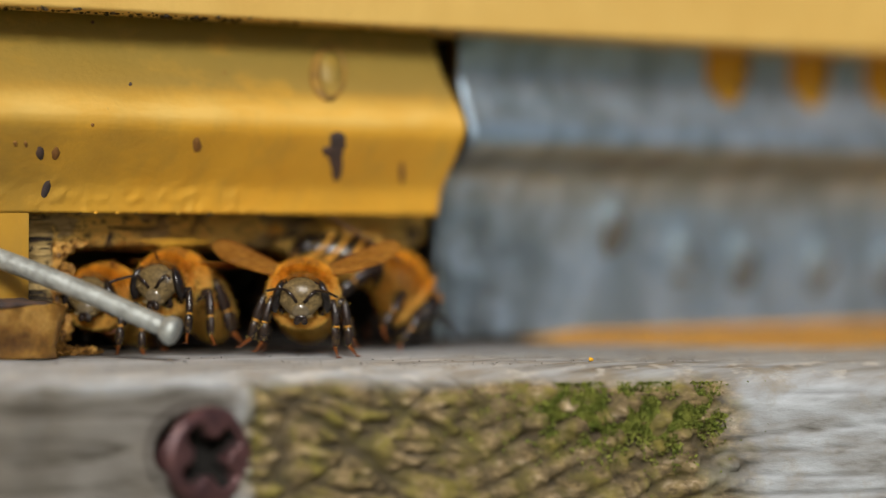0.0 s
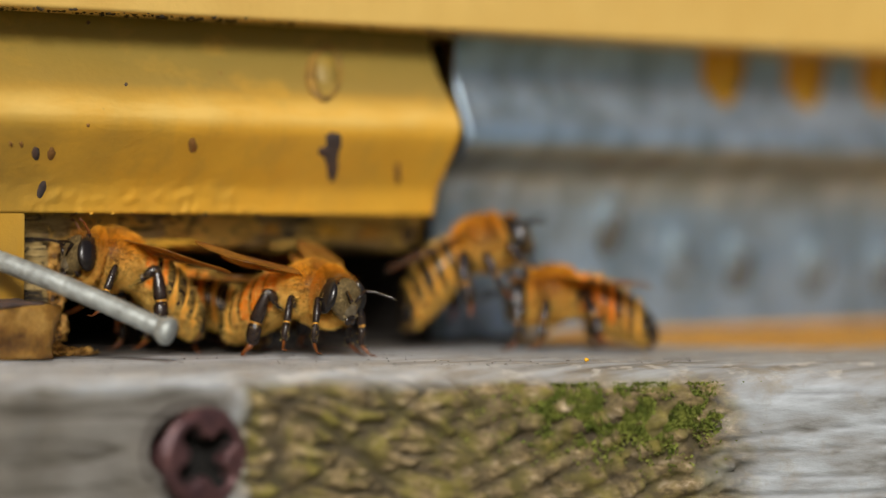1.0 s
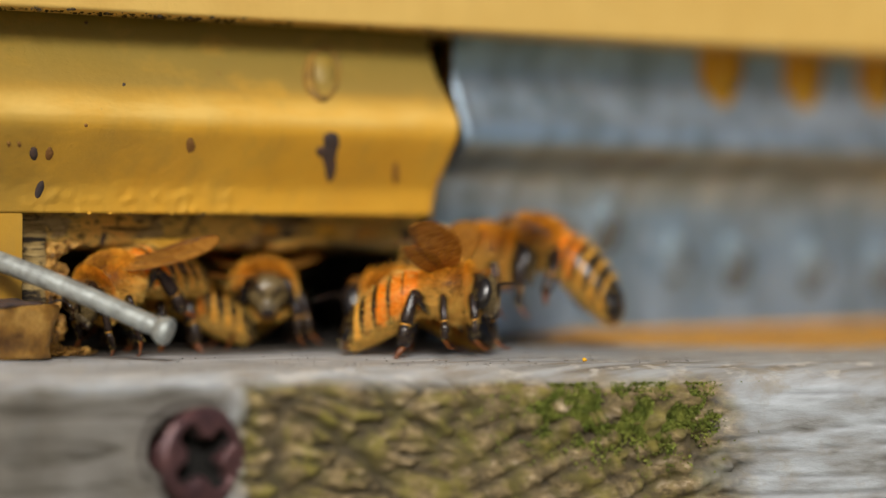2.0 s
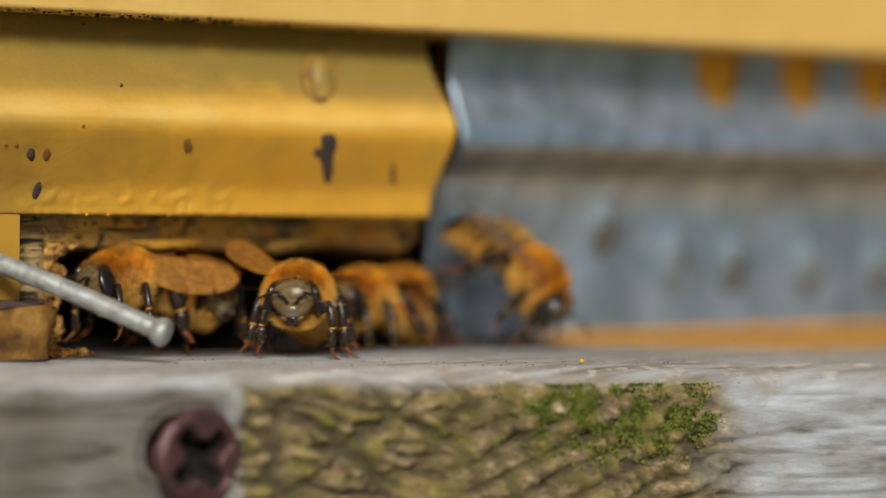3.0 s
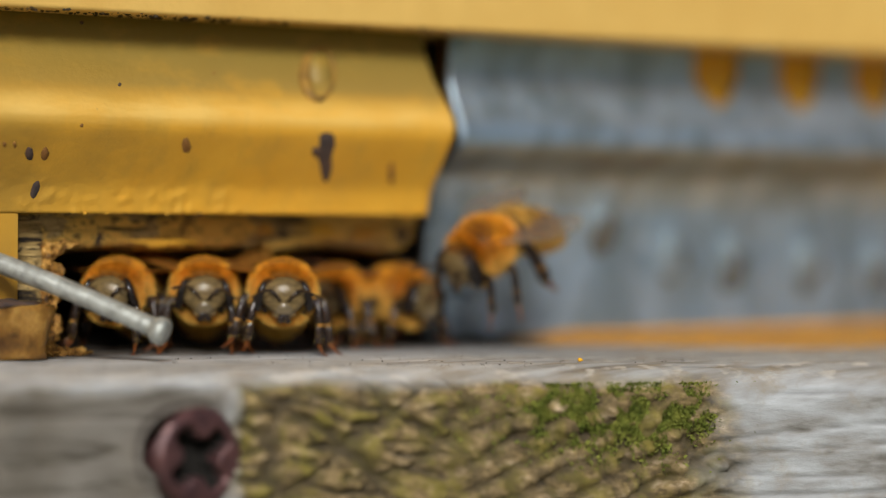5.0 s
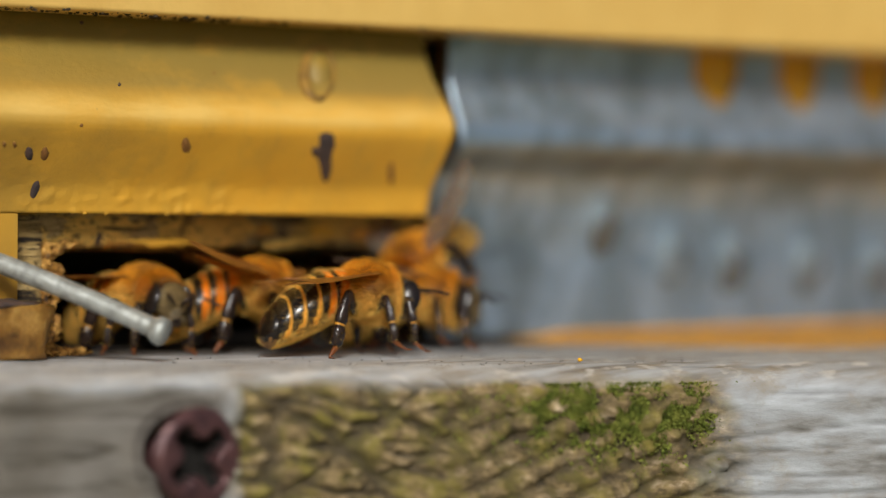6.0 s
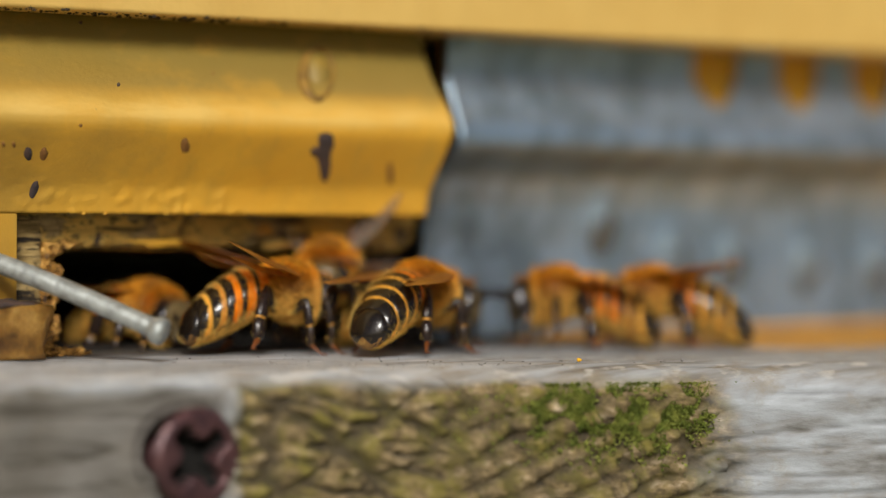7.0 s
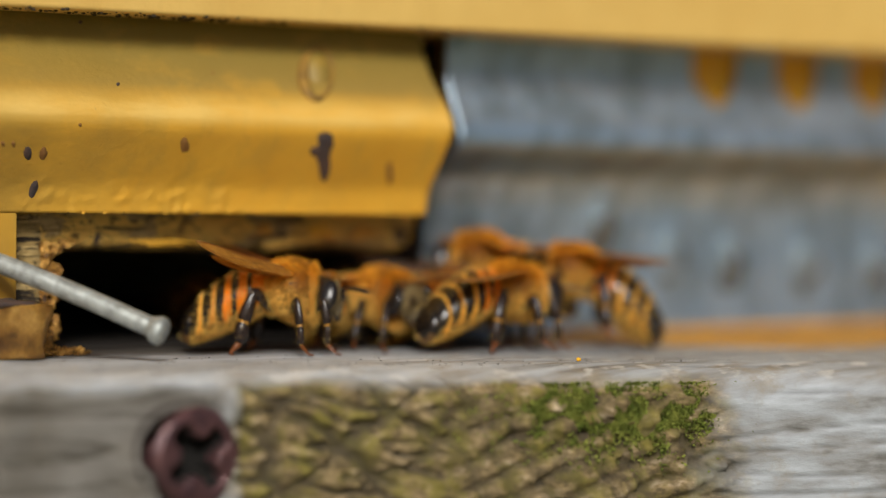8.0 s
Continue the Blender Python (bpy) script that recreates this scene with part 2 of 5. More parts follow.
M_POLLEN = rust("pollen", (0.85, 0.48, 0.02), (0.8, 0.4, 0.02), 0.8, 0.0)
M_MOSS = rust("moss", (0.095, 0.135, 0.012), (0.27, 0.29, 0.05), 0.9, 0.0)
M_CRUD = rust("black_crud", (0.015, 0.012, 0.008), (0.07, 0.045, 0.02), 0.9, 0.0)
M_RECESS_SHADE, _, _ = mat("black_dirt", (0.004, 0.003, 0.002), 0.95)
M_GRASS = rust("grass_ground", (0.06, 0.09, 0.025), (0.10, 0.12, 0.04), 0.9, 0.0)


def shell(name, base, rough=0.3, vary=0.25, coat=0.0):
    """Horny insect parts."""
    m, nt, b = mat(name, base, rough)
    v = noisy(nt, where(nt), 3.0, 4)
    nt.links.new(ramp(nt, v, [(0.3, tuple(x * (1 - vary) for x in base)), (0.7, tuple(min(1, x * (1 + vary)) for x in base))]), b.inputs["Base Color"])
    bump(nt, b, noisy(nt, where(nt), 9.0, 3), 0.3, 0.05)
    b.inputs["Coat Weight"].default_value = coat
    b.inputs["Specular IOR Level"].default_value = 0.32
    return m


def hair(name, a, c2):
    """Fur: every blade has its own tone, and tufts of them are darker or paler."""
    m, nt, b = mat(name, a, 0.5)
    g = nt.nodes.new("ShaderNodeNewGeometry")
    tuft = noisy(nt, where(nt), 1.5, 3, 0.6)
    tone = calc(nt, "ADD", calc(nt, "MULTIPLY", g.outputs["Random Per Island"], 0.45), calc(nt, "MULTIPLY", grey(nt, tuft, 0.36, 0.64), 0.55))
    col = ramp(nt, tone, [(0.05, tuple(0.62 * q for q in a)), (0.45, tuple(0.5 * (p + q) for p, q in zip(a, c2))), (1.0, c2)])
    nt.links.new(col, b.inputs["Base Color"])
    b.inputs["Specular IOR Level"].default_value = 0.3
    t = nod(nt, "BsdfTranslucent")
    nt.links.new(col, t.inputs[0])
    mx = nod(nt, "MixShader", Fac=0.38)
    nt.links.new(b.outputs[0], mx.inputs[1])
    nt.links.new(t.outputs[0], mx.inputs[2])
    nt.links.new(mx.outputs[0], nt.nodes["Material Output"].inputs[0])
    return m


M_SHELL = shell("bee_dark_brown", (0.020, 0.012, 0.009), 0.2, 0.4, 0.2)
M_SKIN = shell("bee_thorax_skin", (0.10, 0.040, 0.008), 0.5)
M_BLACK = shell("bee_black", (0.010, 0.007, 0.005), 0.22, 0.4, 0.45)
M_AMBER = shell("bee_amber", (0.52, 0.22, 0.03), 0.35)
M_BELLY = shell("bee_belly", (0.20, 0.10, 0.028), 0.55)
M_ORANGE = shell("bee_orange", (0.74, 0.185, 0.002), 0.42)
M_ORANGE.node_tree.nodes["Principled BSDF"].inputs["Specular IOR Level"].default_value = 0.18
M_TAN = shell("bee_tan_band", (0.78, 0.38, 0.045), 0.5)
M_EYE = shell("bee_eye", (0.012, 0.009, 0.008), 0.22, 0.3, 0.25)
M_FACE = shell("bee_face", (0.135, 0.094, 0.040), 0.22, 0.5)
M_MUZZLE = shell("bee_muzzle", (0.13, 0.10, 0.058), 0.18, 0.3, 0.5)
M_FOOT = shell("bee_foot", (0.15, 0.045, 0.010), 0.3)
M_JOINT = shell("bee_joint", (0.55, 0.25, 0.025), 0.35)
M_FUR = hair("bee_fur_gold", (0.72, 0.25, 0.008), (1.0, 0.57, 0.055))
M_FUR_DARK = hair("bee_fur_brown", (0.20, 0.065, 0.008), (0.70, 0.30, 0.035))
M_FUR_PALE = hair("bee_fur_pale", (0.82, 0.45, 0.06), (1.0, 0.74, 0.22))
M_FUR_FACE = hair("bee_fur_face", (0.14, 0.10, 0.045), (0.60, 0.45, 0.22))


def wing_film(name, dark, pale, tint, clear):
    m, nt, b = mat(name, dark, 0.28)
    col = ramp(nt, noisy(nt, where(nt), 2.0, 3), [(0.3, dark), (0.7, pale)])
    nt.links.new(col, b.inputs["Base Color"])
    t = nod(nt, "BsdfTranslucent")
    nt.links.new(col, t.inputs[0])
    p = nod(nt, "BsdfTransparent")
    p.inputs[0].default_value = (*tint, 1)
    m1, m2 = nod(nt, "MixShader", Fac=0.45), nod(nt, "MixShader", Fac=clear)
    nt.links.new(b.outputs[0], m1.inputs[1])
    nt.links.new(t.outputs[0], m1.inputs[2])
    nt.links.new(m1.outputs[0], m2.inputs[1])
    nt.links.new(p.outputs[0], m2.inputs[2])
    nt.links.new(m2.outputs[0], nt.nodes["Material Output"].inputs[0])
    return m


M_WING = wing_film("bee_wing", (0.42, 0.19, 0.03), (0.76, 0.42, 0.09), (0.85, 0.62, 0.36), 0.34)
M_WING_CLEAR = wing_film("bee_wing_clear", (0.34, 0.28, 0.22), (0.60, 0.54, 0.46), (0.95, 0.93, 0.90), 0.78)


# ---- mesh tools (millimetres in, metres out) ----
def mesh_of(name, verts, faces, mats, index=None, smooth=True):
    me = bpy.data.meshes.new(name)
    me.from_pydata([tuple(c * mm for c in v) for v in verts], [], faces)
    for m in mats if isinstance(mats, (list, tuple)) else [mats]:
        me.materials.append(m)
    if index:
        me.polygons.foreach_set("material_index", index)
    if smooth:
        me.polygons.foreach_set("use_smooth", [True] * len(me.polygons))
    me.update()
    return me


def piece(name, me, parent=None, m=None, label=""):
    ob = new(name, me)
    if parent:
        ob.parent = parent
    if m is not None:
        ob.matrix_basis = m
    return tagged(ob, label)


def at(x, y, z, rx=0, ry=0, rz=0):
    return pose(x * mm, y * mm, z * mm, rx, ry, rz)


def box_data(x0, x1, y0, y1, z0, z1, bev=0.3, seg=2):
    """A bevelled box as vertex and face lists."""
    bm = bmesh.new()
    bmesh.ops.create_cube(bm, size=1.0)
    for v in bm.verts:
        v.co = Vector(((x0, x1)[v.co.x > 0], (y0, y1)[v.co.y > 0], (z0, z1)[v.co.z > 0]))
    bmesh.ops.bevel(bm, geom=bm.edges[:], offset=bev, segments=seg, affect="EDGES", profile=0.5)
    return bm_lists(bm)


def bm_lists(bm):
    bm.verts.index_update()
    v = [tuple(q.co) for q in bm.verts]
    f = [tuple(q.index for q in p.verts) for p in bm.faces]
    bm.free()
    return v, f


def tube(path, radii, sides=8, flat=1.0, cap=True):
    """A round bar along a path; flat squeezes it sideways."""
    verts, faces = [], []
    pts = [Vector(p) for p in path]
    up = Vector((0, 0, 1))
    for k, p in enumerate(pts):
        d = (pts[min(k + 1, len(pts) - 1)] - pts[max(k - 1, 0)]).normalized()
        side = d.cross(up)
        side = side.normalized() if side.length > 0.05 else d.cross(Vector((0, 1, 0))).normalized()
        nrm = side.cross(d)
        for s in range(sides):
            a = 2 * math.pi * s / sides
            verts.append(tuple(p + radii[k] * (math.cos(a) * side * flat + math.sin(a) * nrm)))
    for k in range(len(pts) - 1):
        for s in range(sides):
            a, b2 = k * sides + s, k * sides + (s + 1) % sides
            faces.append((a, b2, b2 + sides, a + sides))
    if cap:
        faces.append(tuple(range(sides - 1, -1, -1)))
        faces.append(tuple(range((len(pts) - 1) * sides, len(pts) * sides)))
    return verts, faces


def join(*lists):
    verts, faces = [], []
    for v, f in lists:
        n = len(verts)
        verts += list(v)
        faces += [tuple(i + n for i in q) for q in f]
    return verts, faces


def ball(c, r, turn=None, seg=20, rings=14, shape=None):
    bm = bmesh.new()
    bmesh.ops.create_uvsphere(bm, u_segments=seg, v_segments=rings, radius=1.0)
    rot = Euler([radians(a) for a in turn]).to_matrix() if turn else Matrix.Identity(3)
    for v in bm.verts:
        p = Vector(v.co)
        if shape:
            p = shape(p)
        v.co = Vector(c) + rot @ Vector((p.x * r[0], p.y * r[1], p.z * r[2]))
    return bm_lists(bm)


def fbm(p, octaves=4):
    return noise.fractal(p, 1.0, 2.0, octaves)


def step01(a, b, x):
    t = min(1.0, max(0.0, (x - a) / (b - a)))
    return t * t * (3 - 2 * t)


# ---- landing board ----
def skew(x, y):
    """The plank's front edge runs at an angle to the hive."""
    return y - step01(-8, -21, y) * 0.32 * (min(40.0, max(-60.0, x)) + 12)


BOARD_AT = (1.8, 3.0, 0.0)


def groove(v, width):
    """1 on the whole numbers, falling to 0 at that distance from them."""
    return step01(width, 0.0, abs(v - round(v)))


def heart_groove(x, z):
    """Depth of the sawn and weathered heart: steep saw marks across the rings at one end, wavy lengthwise checks at the other."""
    wx = x + 0.4 * noise.noise(Vector((x * 0.35, z * 0.5, 1))) + 0.2 * noise.noise(Vector((x * 1.3, z * 1.3, 2)))
    wz = z + 0.4 * noise.noise(Vector((x * 0.35, z * 0.5, 5))) + 0.2 * noise.noise(Vector((x * 1.3, z * 1.3, 6)))
    saw = groove((0.88 * wx + 0.47 * wz) / 2.0, 0.36)
    ring = groove((-0.42 * wx + 0.91 * wz) / 1.75 + 0.3, 0.36)
    fine = groove((0.88 * wx + 0.47 * wz) / 0.9, 0.4)
    right = max(0.55 * saw, 0.75 * ring, min(1.0, 1.5 * saw * ring), 0.3 * fine) * (0.8 + 0.5 * noise.noise(Vector((x * 0.5, z * 0.5, 15))))
    right *= step01(-1.0, -3.6, z) * 0.75 + 0.25
    check = groove((0.24 * wx + 0.97 * wz) / 1.15 + 0.6 * noise.noise(Vector((x * 0.22, z * 0.6, 21))), 0.42)
    cross = groove((0.70 * wx + 0.71 * wz) / 4.3 + 0.5 * noise.noise(Vector((x * 0.2, z * 0.3, 25))), 0.15)
    cross2 = groove((-0.62 * wx + 0.78 * wz) / 3.9 + 0.5 * noise.noise(Vector((x * 0.2, z * 0.3, 27))), 0.13)
    left = max(check * step01(-0.25, 0.3, noise.noise(Vector((x * 0.32, z * 0.8, 33)))), 0.9 * cross, 0.8 * cross2)
    pit = step01(0.3, 0.6, noise.noise(Vector((x * 0.9, z * 1.3, 90))))
    k = step01(-21, -14, x + 2.0 * noise.noise(Vector((x * 0.3, z * 0.3, 40))))
    return min(1.0, max(left * (1 - k) + right * k, 0.7 * pit))


def landing_board():
    """Thick plank with a rounded front edge, checked and split on its front face."""
    xs = [-160, -120, -90, -72] + [-52 + 0.22 * k for k in range(376)] + [31, 36, 45, 70, 110, 180]
    prof = [(56, 0, 0, 1), (30, 0, 0, 1), (12, 0, 0, 1)]
    prof += [(8 - 0.6 * k, 0, 0, 1) for k in range(55)]
    for k in range(15):
        q = math.pi / 2 * k / 14
        prof.append((-25.0 - 5.0 * math.sin(q), -2.2 + 2.2 * math.cos(q), -math.sin(q), math.cos(q)))
    prof += [(-30.0, -2.4 - 0.2 * k, -1, 0) for k in range(58)]
    prof += [(-30.0, -18, -1, 0), (-30.0, -25, -1, 0), (56, -25, 0, -1)]
    verts, grime = [], []
    for x in xs:
        for y, z, ny, nz in prof:
            front = step01(-0.5, -1.5, z + 0.5 * noise.noise(Vector((x * 0.25, 0, 44)))) if ny < 0 else 0.0
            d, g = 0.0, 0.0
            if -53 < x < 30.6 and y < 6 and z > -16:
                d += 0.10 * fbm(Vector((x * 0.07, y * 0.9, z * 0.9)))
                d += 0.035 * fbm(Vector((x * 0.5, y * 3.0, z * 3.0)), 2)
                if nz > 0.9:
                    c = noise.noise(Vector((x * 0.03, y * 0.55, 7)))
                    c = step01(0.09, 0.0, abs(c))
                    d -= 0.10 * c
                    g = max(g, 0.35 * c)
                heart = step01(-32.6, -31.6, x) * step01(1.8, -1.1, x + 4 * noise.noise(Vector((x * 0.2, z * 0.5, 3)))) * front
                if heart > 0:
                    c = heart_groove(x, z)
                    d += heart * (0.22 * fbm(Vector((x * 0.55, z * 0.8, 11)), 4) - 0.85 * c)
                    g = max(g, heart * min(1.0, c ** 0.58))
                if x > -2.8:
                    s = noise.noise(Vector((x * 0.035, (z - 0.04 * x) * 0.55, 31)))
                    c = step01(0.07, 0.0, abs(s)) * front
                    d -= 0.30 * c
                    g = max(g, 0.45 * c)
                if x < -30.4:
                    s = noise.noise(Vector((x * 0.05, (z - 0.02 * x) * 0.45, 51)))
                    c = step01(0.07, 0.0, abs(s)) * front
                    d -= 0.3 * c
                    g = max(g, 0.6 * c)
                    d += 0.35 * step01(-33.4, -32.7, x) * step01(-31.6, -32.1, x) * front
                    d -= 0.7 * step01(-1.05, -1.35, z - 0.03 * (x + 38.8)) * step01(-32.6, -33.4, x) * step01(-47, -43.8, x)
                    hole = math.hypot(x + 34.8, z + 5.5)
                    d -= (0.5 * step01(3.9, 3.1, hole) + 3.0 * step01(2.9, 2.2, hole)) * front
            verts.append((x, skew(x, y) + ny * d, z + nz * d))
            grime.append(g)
    n = len(prof)
    faces = [(i * n + j, (i + 1) * n + j, (i + 1) * n + (j + 1) % n, i * n + (j + 1) % n) for i in range(len(xs) - 1) for j in range(n)]
    faces += [tuple(range(n)), tuple(range((len(xs) - 1) * n, len(xs) * n))[::-1]]
    me = mesh_of("landing_board", verts, faces, M_BOARD)
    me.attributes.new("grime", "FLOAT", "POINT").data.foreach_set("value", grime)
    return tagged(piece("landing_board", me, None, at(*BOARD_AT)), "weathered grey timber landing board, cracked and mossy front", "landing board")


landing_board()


def screw():
    """Countersunk screw with a cross recess, standing a little proud of the board."""
    root = new("screw")
    root.matrix_basis = at(-33.0, -19.5, -5.7, 90, 0, 0)
    tagged(root, "rusty brown countersunk cross-head screw in the board", "screw")
    verts, faces = [], []
    nr, na = 26, 64
    R = 3.35
    for i in range(nr + 1):
        for k in range(na):
            r, a = R * i / nr, 2 * math.pi * k / na
            px, py = r * math.cos(a), r * math.sin(a)
            c, s = math.cos(radians(38)), math.sin(radians(38))
            u, v = abs(px * c + py * s), abs(-px * s + py * c)
            u, v = u * 0.72, v * 0.72
            arm = max(step01(1.75, 1.45, u) * step01(0.52, 0.34, v), step01(1.75, 1.45, v) * step01(0.52, 0.34, u), step01(1.0, 0.7, math.hypot(u, v)))
            h = 0.55 + 0.12 * (1 - (r / R) ** 2) - 0.35 * step01(R - 0.45, R, r) - 2.3 * arm * (1 - 0.25 * r / R)
            h += 0.04 * noise.noise(Vector((px * 2, py * 2, 0)))
            verts.append((px, py, h))
    for i in range(nr):
        for k in range(na):
            a, b = i * na + k, i * na + (k + 1) % na
            faces.append((a, a + na, b + na, b))
    base = len(verts)
    for k in range(na):
        a = 2 * math.pi * k / na
        verts.append((1.7 * math.cos(a), 1.7 * math.sin(a), -2.6))
    for k in range(na):
        a, b = nr * na + k, nr * na + (k + 1) % na
        faces.append((a, base + k, base + (k + 1) % na, b))
    # recess faces are coloured near black for the shade inside the cross
    deep = [1 if sum(verts[q][2] for q in f) / len(f) < -0.15 and k < nr * na else 0 for k, f in enumerate(faces)]
    piece("head", mesh_of("screw_head", verts, faces, [M_SCREW, M_RECESS_SHADE], deep), root)
    piece("shank", mesh_of("screw_shank", *tube([(0, 0, -2.0), (0, 0, -20)], [1.5, 1.2], 16), M_SCREW), root)
    return root


screw()


def tufts(name, label, spots, n, size, mat_, seed, cat):
    """Many tiny upright blades over patches (x, z, spread) of the board's front face."""
    rnd = random.Random(seed)
    verts, faces = [], []
    for _ in range(n):
        cx, cz, sx, sz = spots[rnd.randrange(len(spots))]
        x, z = rnd.gauss(cx, sx), min(-1.3, rnd.gauss(cz, sz))
        if x < -29 or noise.noise(Vector((x * 0.6, z * 0.6, 4))) < -0.08 + 0.25 * rnd.random() ** 2 - 0.1:
            continue
        p = Vector((x, skew(x, -30.0) + 5.0 - 5.0 * math.sqrt(max(0.0, 1 - ((z + 2.2) / 2.2) ** 2 if z > -2.2 else 1.0)) + 0.25, z))
        d = Vector((rnd.gauss(0, 0.5), -0.8, rnd.gauss(0.35, 0.5))).normalized() * size * rnd.uniform(0.5, 1.3)
        w = d.cross(Vector((rnd.gauss(0, 1), rnd.gauss(0, 1), rnd.gauss(0, 1)))).normalized() * 0.07
        k = len(verts)
        verts += [tuple(p - w), tuple(p + w), tuple(p + d * 0.6 + w * 0.9 + Vector((0, 0, 0.05))), tuple(p + d), tuple(p + d * 0.6 - w * 0.9)]
        faces.append((k, k + 1, k + 2, k + 3, k + 4))
    return tagged(piece(name, mesh_of(name, verts, faces, mat_), None, at(*BOARD_AT)), label, cat, kind="stuff")


tufts("moss", "green moss tufts growing on the timber front", [(-11.5, -2.9, 0.6, 1.1), (-9.1, -3.1, 0.6, 1.1), (-7.1, -3.1, 0.6, 1.1), (-5.0, -3.3, 0.6, 1.2), (-3.0, -3.5, 0.7, 1.4), (-1.2, -3.0, 0.9, 1.0), (-8.5, -3.6, 4.0, 1.5)], 12000, 0.30, M_MOSS, 3, "moss")


# ---- hive front ----
def extrude(prof, x0, x1, thick, dx, dent=None, drop=None):
    """A bent sheet: profile (y, z) run along x, with a back face behind it."""
    n = max(2, int((x1 - x0) / dx) + 1)
    xs = [x0 + (x1 - x0) * k / (n - 1) for k in range(n)]
    m = len(prof)
    verts, faces = [], []
    for back in (0, 1):
        for x in xs:
            for y, z in prof:
                d = dent(x, y, z) if dent else 0.0
                verts.append((x, y + d + thick * back, z))
    off = n * m
    keep = {}
    for i in range(n - 1):
        for j in range(m - 1):
            keep[i, j] = not (drop and drop((xs[i] + xs[i + 1]) / 2, (prof[j][1] + prof[j + 1][1]) / 2))
    for (i, j), k in keep.items():
        if not k:
            continue
        a, b, c, d = i * m + j, (i + 1) * m + j, (i + 1) * m + j + 1, i * m + j + 1
        faces.append((a, b, c, d))
        faces.append((a + off, d + off, c + off, b + off))
        for p, q, ni, nj in ((a, b, i, j - 1), (b, c, i + 1, j), (c, d, i, j + 1), (d, a, i - 1, j)):
            if not keep.get((ni, nj), False):
                faces.append((q, p, p + off, q + off))
    return verts, faces


def smooth_profile(pts, n):
    """Points (y, z) through which a soft curve runs, upwards in z."""
    zs, ys = [p[1] for p in pts], [p[0] for p in pts]
    out = []
    for k in range(n):
        z = zs[0] + (zs[-1] - zs[0]) * k / (n - 1)
        w = [max(0.0, 1 - abs(z + o - z) / 0.8) for o in (-0.5, 0, 0.5)]
        y = sum(np.interp(z + o, zs, ys) * q for o, q in zip((-0.5, 0, 0.5), w)) / sum(w)
        out.append((float(y), z))
    return out


PANEL = smooth_profile([(0.0, 10.1), (-0.8, 12), (-2.5, 14), (-4.2, 16), (-4.5, 17.0), (-3.9, 18.0), (-1.4, 20.8), (-0.5, 22.5), (0.0, 24.6)], 64)


def twist(x, z):
    """The lower lip of the profile is bent outwards towards its free end."""
    return -0.9 * max(0.0, 16.5 - z) / 6.4 * step01(-38, -10, x)


def panel():
    root = new("entrance_cover")
    tagged(root, "chipped yellow painted metal profile over the hive entrance", "entrance cover")

    def dent(x, y, z):
        low = step01(13.5, 10.5, z)
        return twist(x, z) + 0.10 * fbm(Vector((x * 0.10, 0, z * 0.10))) - low * 0.26 * max(0, fbm(Vector((x * 1.1, 2, z * 1.1)), 4)) * step01(-8, -25, x) - step01(12.0, 10.4, z) * 0.28 * max(0.0, noise.noise(Vector((x * 2.1, 7, z * 2.4)))) * step01(-0.1, 0.4, noise.noise(Vector((x * 0.3, 3, 1)))) * step01(-6, -20, x)

    v, f = extrude(PANEL, -60, -1.2, 0.9, 0.22, dent)
    v2, f2 = extrude(PANEL, -170, -60, 0.9, 20)
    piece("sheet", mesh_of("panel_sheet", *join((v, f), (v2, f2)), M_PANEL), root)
    piece("side_post", mesh_of("panel_post", *box_data(-170, -35.75, 0.0, 4.0, 0.05, 10.15, 0.12), M_POST), root)
    return root


PANEL_OB = panel()


def edge_crumbs():
    rnd = random.Random(31)
    for x in (-31.8, -30.6, -27.4, -24.0, -22.3, -21.4, -17.0, -28.9):
        r0 = rnd.uniform(0.09, 0.2)
        piece("crumb", mesh_of("crumb", *ball((x, twist(x, 10.1) - 0.02, 10.1), (r0 * 1.3, r0, r0 * 0.8), None, 8, 6), M_CRUD if rnd.random() < 0.6 else M_PANEL), PANEL_OB)


edge_crumbs()


def face_y(z):
    return float(np.interp(z, [p[1] for p in PANEL], [p[0] for p in PANEL]))


def chip(x, z, w, h, lean, mat_, seed, name="chipped_spot"):
    """A flake of lost paint on the panel: an uneven, slightly raised patch."""
    rnd = random.Random(seed)
    n = 14
    verts, faces = [], []
    for ring, s in ((0, 1.0), (1, 0.8)):
        for k in range(n):
            a = 2 * math.pi * k / n
            r = s * (1 + 0.28 * noise.noise(Vector((math.cos(a) * 1.5, math.sin(a) * 1.5, seed))))
            u, v = w / 2 * r * math.cos(a), h / 2 * r * math.sin(a)
            q, c = math.sin(radians(lean)), math.cos(radians(lean))
            px, pz = x + u * c - v * q, z + u * q + v * c
            px += 0.74 * (face_y(pz) + twist(x, pz) - face_y(z) - twist(x, z))
            verts.append((px, face_y(pz) + twist(px, pz) - 0.02 - 0.07 * ring, pz))
    verts.append((x, face_y(z) + twist(x, z) - 0.10 - 0.02, z))
    for k in range(n):
        faces.append((k, (k + 1) % n, n + (k + 1) % n, n + k))
        faces.append((n + k, n + (k + 1) % n, 2 * n))
    return piece(name, mesh_of(name, verts, faces, mat_), PANEL_OB)


